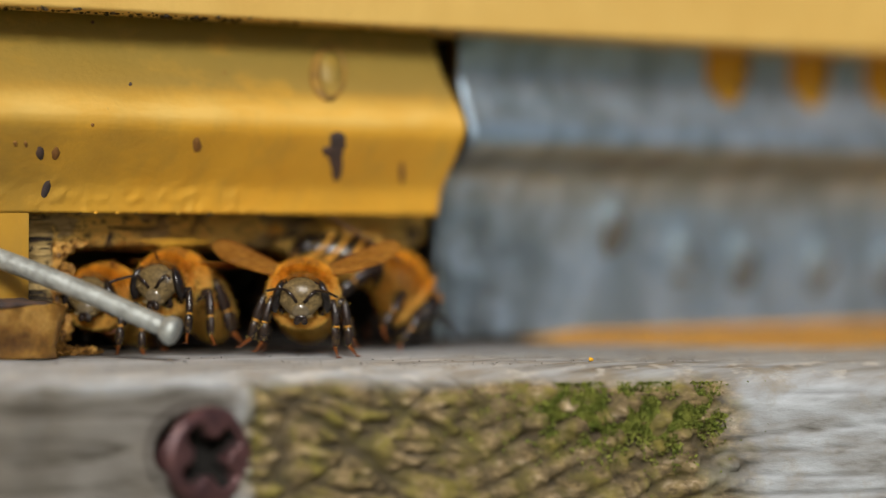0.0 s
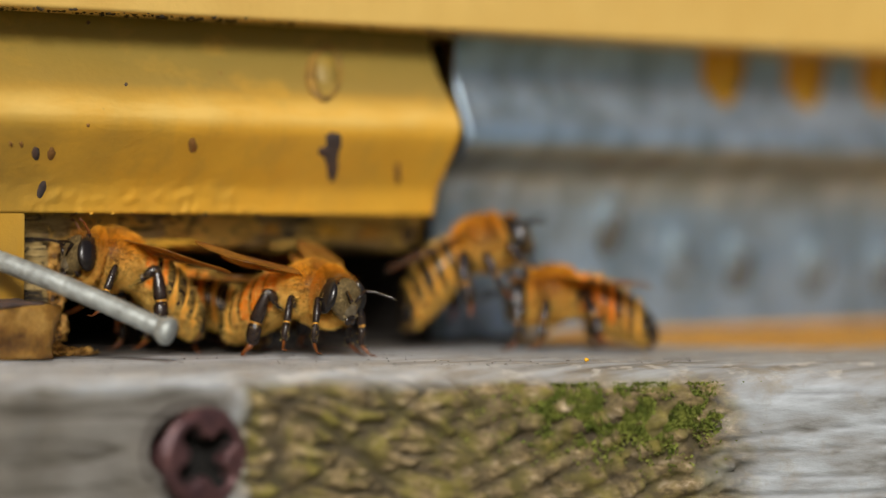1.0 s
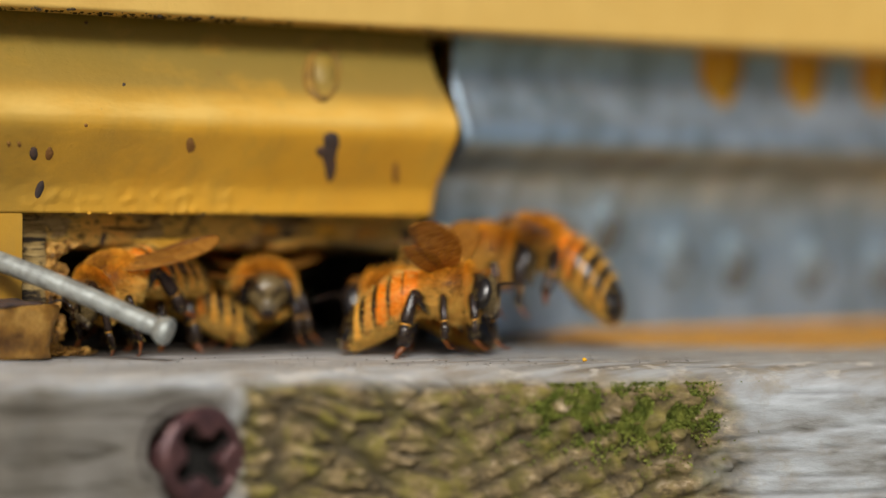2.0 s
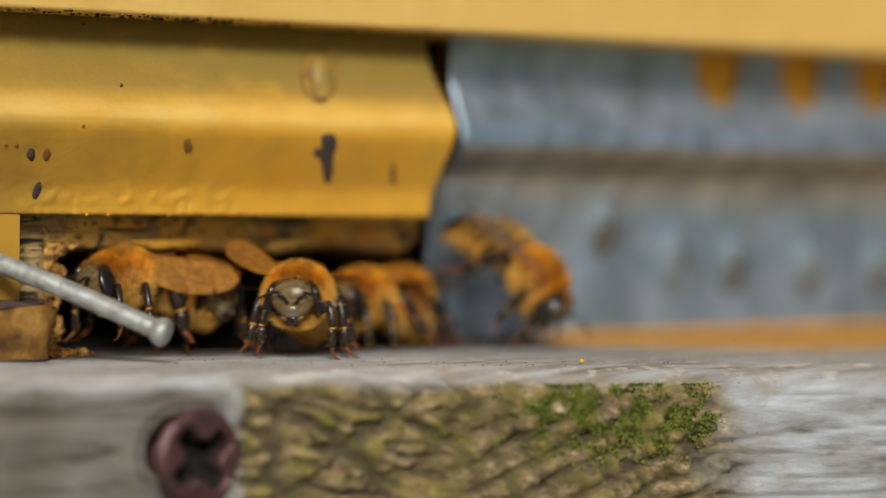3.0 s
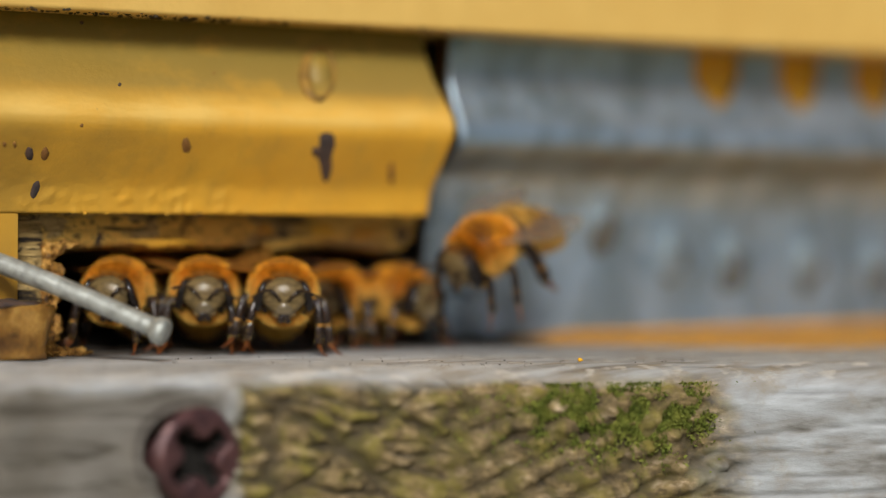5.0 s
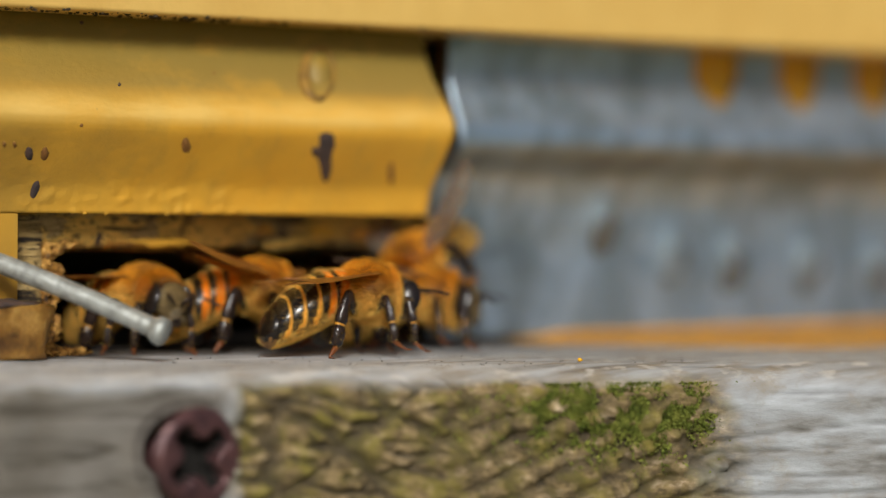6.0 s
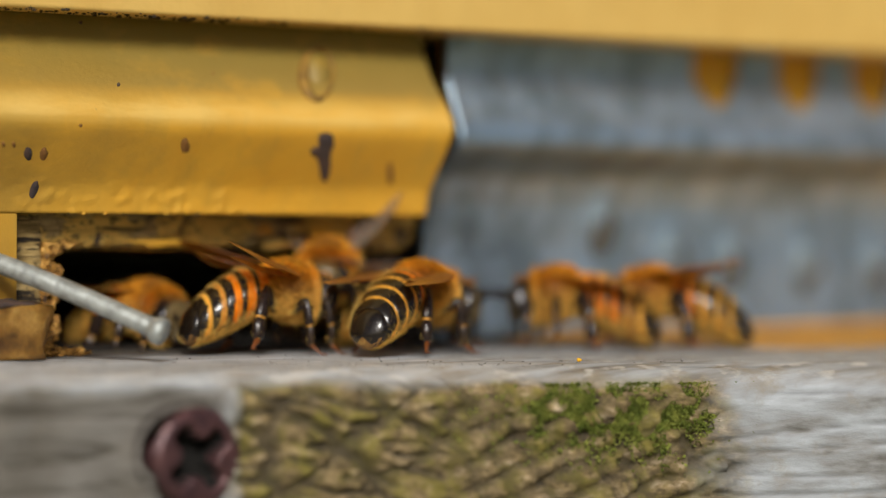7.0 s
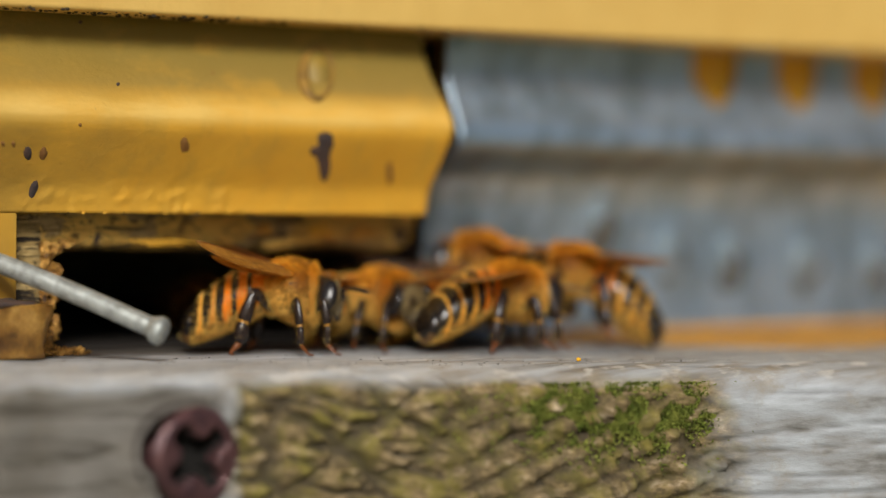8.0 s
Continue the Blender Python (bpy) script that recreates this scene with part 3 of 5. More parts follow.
# place on the front, allowing for the bulge of the profile
for k, (x, z, w, h, lean, m_) in enumerate([
        (-36.4, 14.2, 0.65, 0.95, -12, M_CHIP), (-35.2, 14.2, 0.6, 0.95, -25, M_CHIP2), (-34.9, 11.8, 0.65, 1.4, -25, M_CHIP),
        (-24.3, 15.0, 0.75, 1.25, -5, M_CHIP2), (-29.4, 19.2, 0.28, 0.28, 0, M_CHIP), (-12.0, 14.2, 1.25, 3.0, 0, M_CHIP),
        (-12.5, 15.5, 1.5, 1.8, 0, M_CHIP), (-13.1, 14.75, 0.9, 0.7, 0, M_CHIP), (-12.45, 14.7, 1.5, 1.1, 0, M_CHIP), (-5.6, 13.3, 0.6, 1.6, 0, M_CHIP2), (-38.6, 14.8, 0.3, 0.4, 0, M_CHIP2),
        (-37.8, 14.8, 0.3, 0.4, 0, M_CHIP2), (-33.2, 16.2, 0.35, 0.3, 0, M_CHIP2), (-31.0, 23.6, 0.3, 0.25, 0, M_CHIP), (-21.0, 20.3, 0.2, 0.2, 0, M_CHIP2)]):
    chip(x, z, w, h, lean, m_, k + 1)


def rivet():
    """Painted-over screw head with a dirty rim."""
    x, z = -11.7, 20.6
    y = face_y(z)
    ring = []
    for k in range(29):
        a = 2 * math.pi * k / 28
        ring.append((x + 1.35 * math.cos(a) + 0.74 * (face_y(z + 2.0 * math.sin(a)) - y), face_y(z + 2.0 * math.sin(a)) - 0.02, z + 2.0 * math.sin(a)))
    v, f = tube(ring, [0.16 + 0.34 * max(0.0, math.cos(2 * math.pi * k / 28 - 3.6)) for k in range(29)], 8, 1.0, False)
    piece("rivet_rim", mesh_of("rivet_rim", v, f, M_RIM), PANEL_OB)
    v, f = ball((x + 0.1, y + 0.25, z), (1.1, 0.75, 1.7), (-22, 12, 0))
    piece("rivet", mesh_of("rivet", v, f, M_PANEL), PANEL_OB)


rivet()


def zinc_plate():
    prof = smooth_profile([(4.5, 0.35), (4.7, 3), (4.9, 8), (4.7, 11), (3.9, 13.4), (1.6, 14.6), (0.3, 15.6), (0.3, 17), (1.2, 18.6), (2.1, 21), (1.8, 24.6)], 100)
    bumps = [(20.3, 10.4, 1.0), (28.0, 7.6, 0.9), (34.6, 7.2, 0.8), (43.6, 6.8, 0.9), (52, 6.6, 0.9)]

    def dent(x, y, z):
        d = 0.10 * fbm(Vector((x * 0.15, 3, z * 0.10)))
        for bx, bz, h in bumps:
            u, v = (x - bx) + 0.25 * (z - bz), z - bz
            d -= 0.3 * h * math.exp(-(u / 1.5) ** 2 - (v / 2.0) ** 2)
        return d

    def hole(x, z):
        for hx in (30.9, 40.3, 49.2):
            if abs(x - hx) < 2.7 and z > 19.3 + (x - hx) ** 2 * 0.34:
                return True
        return False

    v, f = extrude(prof, 3.0, 66, 0.7, 0.21, dent, hole)
    v = [(x, y, z + 0.012 * (x - 3) * step01(12, 0, z)) for x, y, z in v]
    root = tagged(new("entrance_slider"), "dull galvanised steel slider with slots and punched dimples", "metal plate")
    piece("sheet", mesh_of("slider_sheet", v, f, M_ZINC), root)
    for bx, bz, h in bumps:
        y = float(np.interp(bz, [p[1] for p in prof], [p[0] for p in prof]))
        piece("dimple", mesh_of("dimple", *ball((bx, y - h * 0.30, bz + 0.3), (0.9, 0.13, 1.3), (0, 14, 0), 18, 12), M_DULL), root)
        # flat dark patch standing in for the shadow under each dimple
        n = 20
        v = [(bx + 0.7 + g * 1.35 * math.cos(q) + 0.8 * math.sin(q), y - 0.12 - 0.06 * k, bz - 1.7 + g * 1.9 * math.sin(q)) for k, w in ((0, 1.0), (1, 0.8)) for q in [2 * math.pi * i / n for i in range(n)] for g in [w * (1 + 0.4 * noise.noise(Vector((math.cos(q) * 2, math.sin(q) * 2, bx))))]]
        v.append((bx + 0.7, y - 0.2, bz - 1.9))
        f = [(i, (i + 1) % n, n + (i + 1) % n, n + i) for i in range(n)] + [(n + i, n + (i + 1) % n, 2 * n) for i in range(n)]
        piece("stain", mesh_of("stain", v, f, M_DIMPLE_SHADOW), root, None, "dull brown patch painted as the shadow below the dimple")
    return root


zinc_plate()


def plain(name, args, m_, label, cat, kind=""):
    return tagged(new(name, mesh_of(name, *box_data(*args), m_, smooth=False)), label, cat, kind=kind)


# block coloured near black for the shade in the gap beside the slider
plain("wall_dark", (3.9, 11.9, 6.0, 22, 0.05, 24.1, 0.1), M_DARK, "wall piece inside the gap, coloured near black for its shade", "wall", "structure")
plain("wall_behind_slider", (12, 66, 6.0, 22, 0.05, 24.1, 0.1), M_PANEL, "yellow painted wood behind the steel slider", "wall", "structure")
plain("slot_batten", (5.0, 66, 2.95, 5.9, 18.6, 24.1, 0.1), M_BATTEN, "yellow batten behind the slots", "batten", "structure")
plain("wall_front_end", (66.2, 170, 2.0, 22, 0.05, 24.1, 0.1), M_PANEL, "yellow painted hive front", "wall", "structure")


plain("hive_stand", (-150, 150, 12, 370, -440, -25.1, 1.0), M_BATTEN, "plain yellow stand under the hive floor", "hive stand", "structure")


def beam():
    root = new("hive_body")
    tagged(root, "pale yellow painted hive box above the entrance", "beehive")
    v, f = box_data(-170, 170, -4.0, 18, 24.15, 240, 0.35, 3)
    piece("front_wall", mesh_of("hive_front_wall", v, f, M_BEAM), root)
    for name, a in (("side_wall", (-170, -150, 18.1, 400, 0.05, 240)), ("side_wall", (150, 170, 18.1, 400, 0.05, 240)), ("back_wall", (-149.9, 149.9, 380, 400, 0.05, 240)), ("lid", (-175, 175, -12, 405, 240.1, 262))):
        piece(name, mesh_of(name, *box_data(*a, 0.5), M_BEAM), root)
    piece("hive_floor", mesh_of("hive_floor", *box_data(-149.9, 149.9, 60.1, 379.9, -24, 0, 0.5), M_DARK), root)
    # near-black sheet added over the floor for the shade within the hole
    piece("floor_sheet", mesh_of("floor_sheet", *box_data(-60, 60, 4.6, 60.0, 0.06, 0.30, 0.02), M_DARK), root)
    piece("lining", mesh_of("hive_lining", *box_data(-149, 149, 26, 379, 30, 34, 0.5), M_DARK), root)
    rnd = random.Random(5)
    v, f = [], []
    for k in range(420):
        x = -62 + 42 * rnd.random() ** 1.8 if k < 330 else rnd.uniform(-62, 0)
        r = rnd.uniform(0.04, 0.16)
        b = ball((x, -3.9 + rnd.uniform(-0.1, 2.5), 24.15 + rnd.uniform(-0.12, 0.06)), (r * 1.6, r, r * 0.8), (0, 0, rnd.uniform(0, 180)), 6, 4)
        v, f = join((v, f), b)
    tagged(piece("crud", mesh_of("beam_crud", v, f, M_CRUD), root, None, "black crumbs of dirt under the edge"), kind="stuff")
    return root


beam()


def rail():
    """Weathered wooden rail over the entrance hole; its lower edge is gnawed."""
    n = 190
    verts, faces = [], []
    sec = 9
    for i in range(n + 1):
        x = -36.0 + 36.3 * i / n
        e = 7.45 + 0.35 * fbm(Vector((x * 0.22, 0, 0))) + 0.16 * fbm(Vector((x * 1.3, 1, 0)), 3)
        e += 0.5 * step01(-20, -16, x) * step01(-10, -14, x) * noise.noise(Vector((x * 0.7, 5, 0)))
        w = 0.22 * fbm(Vector((x * 0.5, 9, 0)), 3)
        prof = [(22, e), (5.5, e), (4.0 + w, e + 0.05), (3.2 + w, e + 0.35), (2.9 + w, e + 0.9), (2.7 + w * 0.5, e + 1.6), (2.6, 10.0), (2.6, 24.05), (22, 24.05)]
        verts += [(x, y + 0.10 * fbm(Vector((x * 0.9, z * 1.5, 2)), 3), z) for y, z in prof]
    for i in range(n):
        for j in range(sec):
            a, b = i * sec + j, i * sec + (j + 1) % sec
            faces.append((a, a + sec, b + sec, b))
    faces += [tuple(range(sec)), tuple(range(n * sec, n * sec + sec))[::-1]]
    root = tagged(new("entrance_rail", mesh_of("entrance_rail", verts, faces, M_RAIL)), "weathered wooden rail with flaking yellow paint, gnawed edge", "wooden rail")
    rnd = random.Random(12)
    for k, (x, z, w, h) in enumerate([(-22.6, 8.0, 5.6, 0.5), (-13.6, 9.0, 1.5, 1.0), (-8.6, 8.9, 2.2, 1.1), (-4.6, 8.7, 2.6, 1.1)]):
        n = 40
        v = []
        for ring, q in ((0, 1.0), (1, 0.86)):
            for i in range(n):
                a = 2 * math.pi * i / n
                g = q * (1 + 0.75 * fbm(Vector((math.cos(a) * 2.4, math.sin(a) * 2.4, k * 5.0)), 4))
                v.append((x + w / 2 * g * math.cos(a), 2.62 - 0.10 - 0.06 * ring, z + h / 2 * g * math.sin(a)))
        v.append((x, 2.44, z))
        f = []
        for i in range(n):
            j = (i + 1) % n
            f += [(i, j, n + j, n + i), (n + i, n + j, 2 * n)]
        piece("paint_flake", mesh_of("paint_flake", v, f, M_STRIP if k % 2 else M_PANEL), root)
    return root


rail()


def jamb():
    verts, faces = [], []
    n = 40
    for i in range(n + 1):
        z = 0.03 + 9.9 * i / n
        e = -32.1 + 0.35 * fbm(Vector((0, z * 0.7, 3)), 4)
        for y, x in ((2.7, -37), (2.5, -34), (2.6, e - 0.5), (3.2, e), (20, e + 0.1), (20, -37)):
            verts.append((x, y + 0.15 * fbm(Vector((x, z * 0.8, 1)), 3), z))
    for i in range(n):
        for j in range(6):
            a, b = i * 6 + j, i * 6 + (j + 1) % 6
            faces.append((a, b, b + 6, a + 6))
    faces += [tuple(range(6))[::-1], tuple(range(n * 6, n * 6 + 6))]
    tagged(new("entrance_jamb", mesh_of("entrance_jamb", verts, faces, M_JAMB)), "worn wooden jamb beside the entrance hole", "wooden jamb")


jamb()


def flakes():
    """Gnawed splinters along the edge of the hole and a pile of crumbs at its foot."""
    rnd = random.Random(9)
    verts, faces = [], []

    def flake(p, size, d):
        nonlocal verts, faces
        v, f = ball((0, 0, 0), (1, 1, 1), None, 7, 5)
        rot = Euler([rnd.uniform(-0.7, 0.7) for _ in range(3)]).to_matrix()
        s = Vector(d) * size
        v = [tuple(Vector(p) + rot @ Vector((q[0] * s.x * rnd.uniform(0.7, 1.2), q[1] * s.y * rnd.uniform(0.7, 1.2), q[2] * s.z * rnd.uniform(0.7, 1.2)))) for q in v]
        verts, faces = join((verts, faces), (v, f))

    nz, nx = 70, 12
    for i in range(nz + 1):
        z = 0.05 + 8.0 * i / nz
        wide = 1.7 + 0.7 * noise.noise(Vector((z * 0.8, 0, 4))) + 1.6 * step01(6.9, 7.8, z)
        for j in range(nx + 1):
            x = -32.5 + wide * j / nx * (1 + 0.45 * noise.noise(Vector((z * 2.2, j * 0.1, 8))))
            y = 2.75 + 0.7 * fbm(Vector((x * 1.6, z * 1.3, 2)), 4) + 0.5 * (j / nx) ** 2 + rnd.gauss(0, 0.06)
            verts.append((x, y, z + 0.12 * rnd.gauss(0, 1)))
    m1 = nx + 1
    for i in range(nz):
        for j in range(nx):
            k = i * m1 + j
            faces.append((k, k + 1, k + m1 + 1, k + m1))
    off = len(verts)
    verts += [(x, y + 0.5, z) for x, y, z in verts]
    faces += [tuple(q + off for q in reversed(f)) for f in faces]
    ob = tagged(new("gnawed_edge", mesh_of("gnawed_edge", verts, faces, M_GNAW, smooth=False)), "golden gnawed splinters along the hole's edge", "wood splinters", kind="stuff")
    verts, faces = [], []
    for k in range(110):
        x = rnd.triangular(-34.6, -28.6, -32.0)
        flake((x, 2.2 + rnd.uniform(-1.6, 1.2), rnd.uniform(0.02, 0.45) * (1 - abs(x + 32) / 5)), rnd.uniform(0.2, 0.5), (1.2, 0.7, 0.35))
    tagged(new("wood_crumbs", mesh_of("wood_crumbs", verts, faces, M_GNAW, smooth=False)), "pile of golden wood crumbs on the board", "crumbs", kind="stuff")


flakes()


def resin_lump():
    """Amber block with a darker, worn top rim."""
    bm = bmesh.new()
    bmesh.ops.create_cube(bm, size=1.0)
    for v in bm.verts:
        v.co = Vector(((-44.5, -35.2)[v.co.x > 0], (-4.4, -0.3)[v.co.y > 0], (0.05, 3.75)[v.co.z > 0]))
        if v.co.z < 1 and v.co.x > -40:
            v.co.x -= 0.5
    bmesh.ops.subdivide_edges(bm, edges=bm.edges[:], cuts=7, use_grid_fill=True)
    for v in bm.verts:
        c = Vector((-40, -2.3, 1.9))
        d = (v.co - c).normalized()
        v.co += d * 0.75 * fbm(v.co * 0.45)
        v.co.z = max(v.co.z, 0.03)
    bmesh.ops.smooth_vert(bm, verts=bm.verts[:], factor=0.5, use_axis_x=True, use_axis_y=True, use_axis_z=True)
    root = tagged(new("propolis_lump", mesh_of("propolis_lump", *bm_lists(bm), M_RESIN)), "amber-brown block of propolis on the board", "propolis")
    v, f = ball((-39.9, -2.4, 3.75), (4.9, 2.2, 0.42), None, 40, 10)
    v = [(x + 0.3 * noise.noise(Vector((x * 0.6, y, z))), y + 0.4 * noise.noise(Vector((x * 0.7, y, 5))), z + 0.25 * noise.noise(Vector((x * 0.8, y * 0.8, 0)))) for x, y, z in v]
    piece("rim", mesh_of("propolis_rim", v, f, M_CHIP), root, None, "dark brown worn top rim")


resin_lump()


def nail():
    root = new("nail")
    tagged(root, "dull steel nail standing out of the yellow panel", "nail")
    a, b = Vector((-40.6, 0.4, 7.75)), Vector((-31.4, -11.9, 2.27))
    path, rad = [], []
    for k in range(15):
        p = a.lerp(b, k / 14)
        p.z += 0.22 * math.sin(k / 14 * math.pi)
        path.append(p)
        rad.append(0.72 - 0.04 * k / 14)
    piece("shank", mesh_of("nail_shank", *tube(path, rad, 20), M_NAIL), root)
    d = (path[-1] - path[-2]).normalized()
    cap = [path[-1] + d * s for s in (-0.60, -0.35, -0.05, 0.36, 0.52, 0.60)]
    piece("head", mesh_of("nail_head", *tube(cap, [0.68, 0.84, 0.98, 0.98, 0.86, 0.60], 24), M_NAIL), root)
    return root


nail()


def paint_strip():
    """Thin ochre painted strip on the board at the foot of the slider."""
    verts, faces = [], []
    n = 120
    for i in range(n + 1):
        x = 11.0 + 144 * (i / n) ** 1.6
        front = -1.0 - 14 * step01(9, 28, x) + 0.4 * noise.noise(Vector((x * 0.4, 0, 0)))
        h = 0.18
        for y, z in ((5.6, 0.02), (5.6, h), (3.75, h), (3.55, h - 0.1), (3.45, 0.18), (front + 0.2, 0.16), (front, 0.02)):
            verts.append((x, y, z))
    for i in range(n):
        for j in range(7):
            a, b = i * 7 + j, i * 7 + (j + 1) % 7
            faces.append((a, a + 7, b + 7, b))
    faces += [tuple(range(7)), tuple(range(n * 7 + 6, n * 7 - 1, -1))]
    root = tagged(new("painted_strip"), "ochre painted wooden strip along the foot of the slider", "wooden strip")
    piece("ledge", mesh_of("strip_ledge", verts, faces, M_STRIP), root)
    return root


def strip_lip(root):
    """The raised back edge of the strip, rising under the slider."""
    verts, faces = [], []
    n = 80
    for i in range(n + 1):
        x = 12.0 + 138 * (i / n) ** 1.5
        h = 0.30 + 0.55 * step01(12, 17, x) + 0.20 * step01(16, 52, x)
        for y, z in ((5.4, 0.20), (5.4, h), (3.75, h + 0.02 * noise.noise(Vector((x, 0, 0)))), (3.55, h - 0.1), (3.45, 0.20)):
            verts.append((x, y, z))
    for i in range(n):
        for j in range(5):
            a, b = i * 5 + j, i * 5 + (j + 1) % 5
            faces.append((a, a + 5, b + 5, b))
    faces += [tuple(range(5)), tuple(range(n * 5 + 4, n * 5 - 1, -1))]
    piece("lip", mesh_of("strip_lip", verts, faces, M_STRIP), root)


strip_lip(paint_strip())


def grit():
    """Dust and crumbs lying on the board."""
    rnd = random.Random(77)
    v, f = [], []
    for _ in range(420):
        x, y = rnd.uniform(-44, 26), rnd.uniform(-26, -6)
        r0 = rnd.uniform(0.025, 0.07)
        v, f = join((v, f), ball((x, y, r0 * 0.3), (r0 * rnd.uniform(0.8, 2.0), r0, r0 * 0.6), (0, 0, rnd.uniform(0, 180)), 6, 4))
    tagged(new("grit", mesh_of("grit", v, f, M_CRUD)), "dark specks of dust on the board", "dust", kind="stuff")


grit()


def pollen_grain():
    v, f = [], []
    for c, r in (((0, 0, 0.12), 0.15), ((0.16, 0.03, 0.1), 0.11), ((-0.1, -0.1, 0.09), 0.1)):
        v, f = join((v, f), ball(c, (r, r, r), None, 9, 6))
    tagged(piece("pollen_crumb", mesh_of("pollen_crumb", v, f, M_POLLEN), None, at(-3.7, -22.8, 0.03)), "tiny yellow crumb of pollen on the board", "pollen")


pollen_grain()


def ground():
    n, s = 24, 60000
    verts = [(-s / 2 + s * i / n, -s / 2 + s * j / n, -420 + 30 * noise.noise(Vector((i * 0.7, j * 0.7, 0)))) for j in range(n + 1) for i in range(n + 1)]
    faces = [(j * (n + 1) + i, j * (n + 1) + i + 1, (j + 1) * (n + 1) + i + 1, (j + 1) * (n + 1) + i) for j in range(n) for i in range(n)]
    tagged(new("ground", mesh_of("ground", verts, faces, M_GRASS)), "grassy ground under the hive", "ground", kind="structure")


ground()


# ---- bees ----
def fur_lists(spots, rnd):
    """spots: (point, normal, length, lean). One thin three-sided blade each."""
    verts, faces = [], []
    for p, nrm, ln, lean in spots:
        d = (nrm + lean + Vector((rnd.gauss(0, 0.22), rnd.gauss(0, 0.22), rnd.gauss(0, 0.22)))).normalized()
        w = d.cross(Vector((rnd.gauss(0, 1), rnd.gauss(0, 1), rnd.gauss(0, 1)))).normalized() * 0.011
        k = len(verts)
        ln *= rnd.uniform(0.6, 1.2)
        bend = lean * ln * 0.25
        verts += [tuple(p - w), tuple(p + w), tuple(p + d * ln * 0.55 + w * 0.8), tuple(p + d * ln + bend), tuple(p + d * ln * 0.55 - w * 0.8)]
        faces += [(k, k + 1, k + 2, k + 4), (k + 4, k + 2, k + 3)]
    return verts, faces


def on_ball(c, r, rnd, test=None):
    while True:
        d = Vector((rnd.gauss(0, 1), rnd.gauss(0, 1), rnd.gauss(0, 1))).normalized()
        if test is None or test(d):
            nrm = Vector((d.x / r[0], d.y / r[1], d.z / r[2])).normalized()
            return Vector(c) + Vector((d.x * r[0], d.y * r[1], d.z * r[2])), nrm


# attachment, then knee, ankle, heel, toe relative to the bee
LEGS = {
    "fore": [(1.2, 0.8, 3.1), (1.9, 1.5, 3.3), (2.3, 2.25, 4.0), (2.6, 2.45, 2.15), (2.6, 2.38, 0.80), (3.3, 2.65, 0.10)],
    "mid": [(0.0, 0.9, 3.1), (0.2, 1.9, 3.45), (0.4, 2.9, 4.0), (0.6, 3.2, 2.10), (0.65, 3.30, 0.80), (1.25, 3.95, 0.10)],
    "hind": [(-1.2, 0.9, 3.2), (-1.7, 1.8, 3.9), (-2.2, 2.45, 4.7), (-2.95, 2.8, 2.35), (-3.2, 2.9, 0.85), (-3.85, 3.25, 0.10)],
}
WIDTH = {"fore": [0.30, 0.38, 0.29, 0.34, 0.26, 0.10], "mid": [0.30, 0.40, 0.30, 0.38, 0.29, 0.10], "hind": [0.30, 0.44, 0.33, 0.58, 0.46, 0.12]}


def leg_mesh(kind, side):
    """Bulging leg sections with an amber ankle ring, a reddish foot, claws and bristles."""
    pts = [Vector((x, y * side, z)) for x, y, z in LEGS[kind]]
    o = pts[0]
    pts = [p - o for p in pts]
    rad = WIDTH[kind]
    path, rr, mark = [], [], []
    for k in range(5):
        for s, bulge in ((0.0, 0.66), (0.06, 0.86), (0.25, 1.0), (0.55, 1.06), (0.85, 0.98), (0.95, 0.80)):
            path.append(pts[k].lerp(pts[k + 1], s))
            rr.append((rad[k] + (rad[k + 1] - rad[k]) * s) * (bulge if k else 1.0) * (0.62 if k == 4 else 1.0))
            mark.append(1 if k == 4 else 3 if k == 2 and s > 0.9 else 0)
    path.append(pts[5])
    rr.append(0.07)
    mark.append(1)
    sides = 10
    v, f = tube(path, rr, sides, 0.8)
    idx = [mark[min(q) // sides] for q in f]
    for s in (-1, 1):
        c, cf = tube([pts[5], pts[5] + Vector((0.22, 0.10 * s + 0.05 * side, 0.02)), pts[5] + Vector((0.34, 0.16 * s + 0.08 * side, -0.06))], [0.07, 0.05, 0.02], 5)
        v, f = join((v, f), (c, cf))
        idx += [1] * len(cf)
    rnd = random.Random(side + len(kind))
    hairs = []
    for _ in range(150):
        k = rnd.randrange(4)
        p = pts[k].lerp(pts[k + 1], rnd.random())
        ax = (pts[k + 1] - pts[k]).normalized()
        nrm = ax.cross(Vector((rnd.gauss(0, 1), rnd.gauss(0, 1), rnd.gauss(0, 1)))).normalized()
        hairs.append((p + nrm * rad[k] * 0.7, nrm, 0.16 if k > 1 else 0.40, ax * 1.2))
    c, cf = fur_lists(hairs, rnd)
    v, f = join((v, f), (c, cf))
    idx += [2] * len(cf)
    return mesh_of("leg_" + kind, v, f, [M_SHELL, M_FOOT, M_FUR_PALE, M_JOINT], idx), o


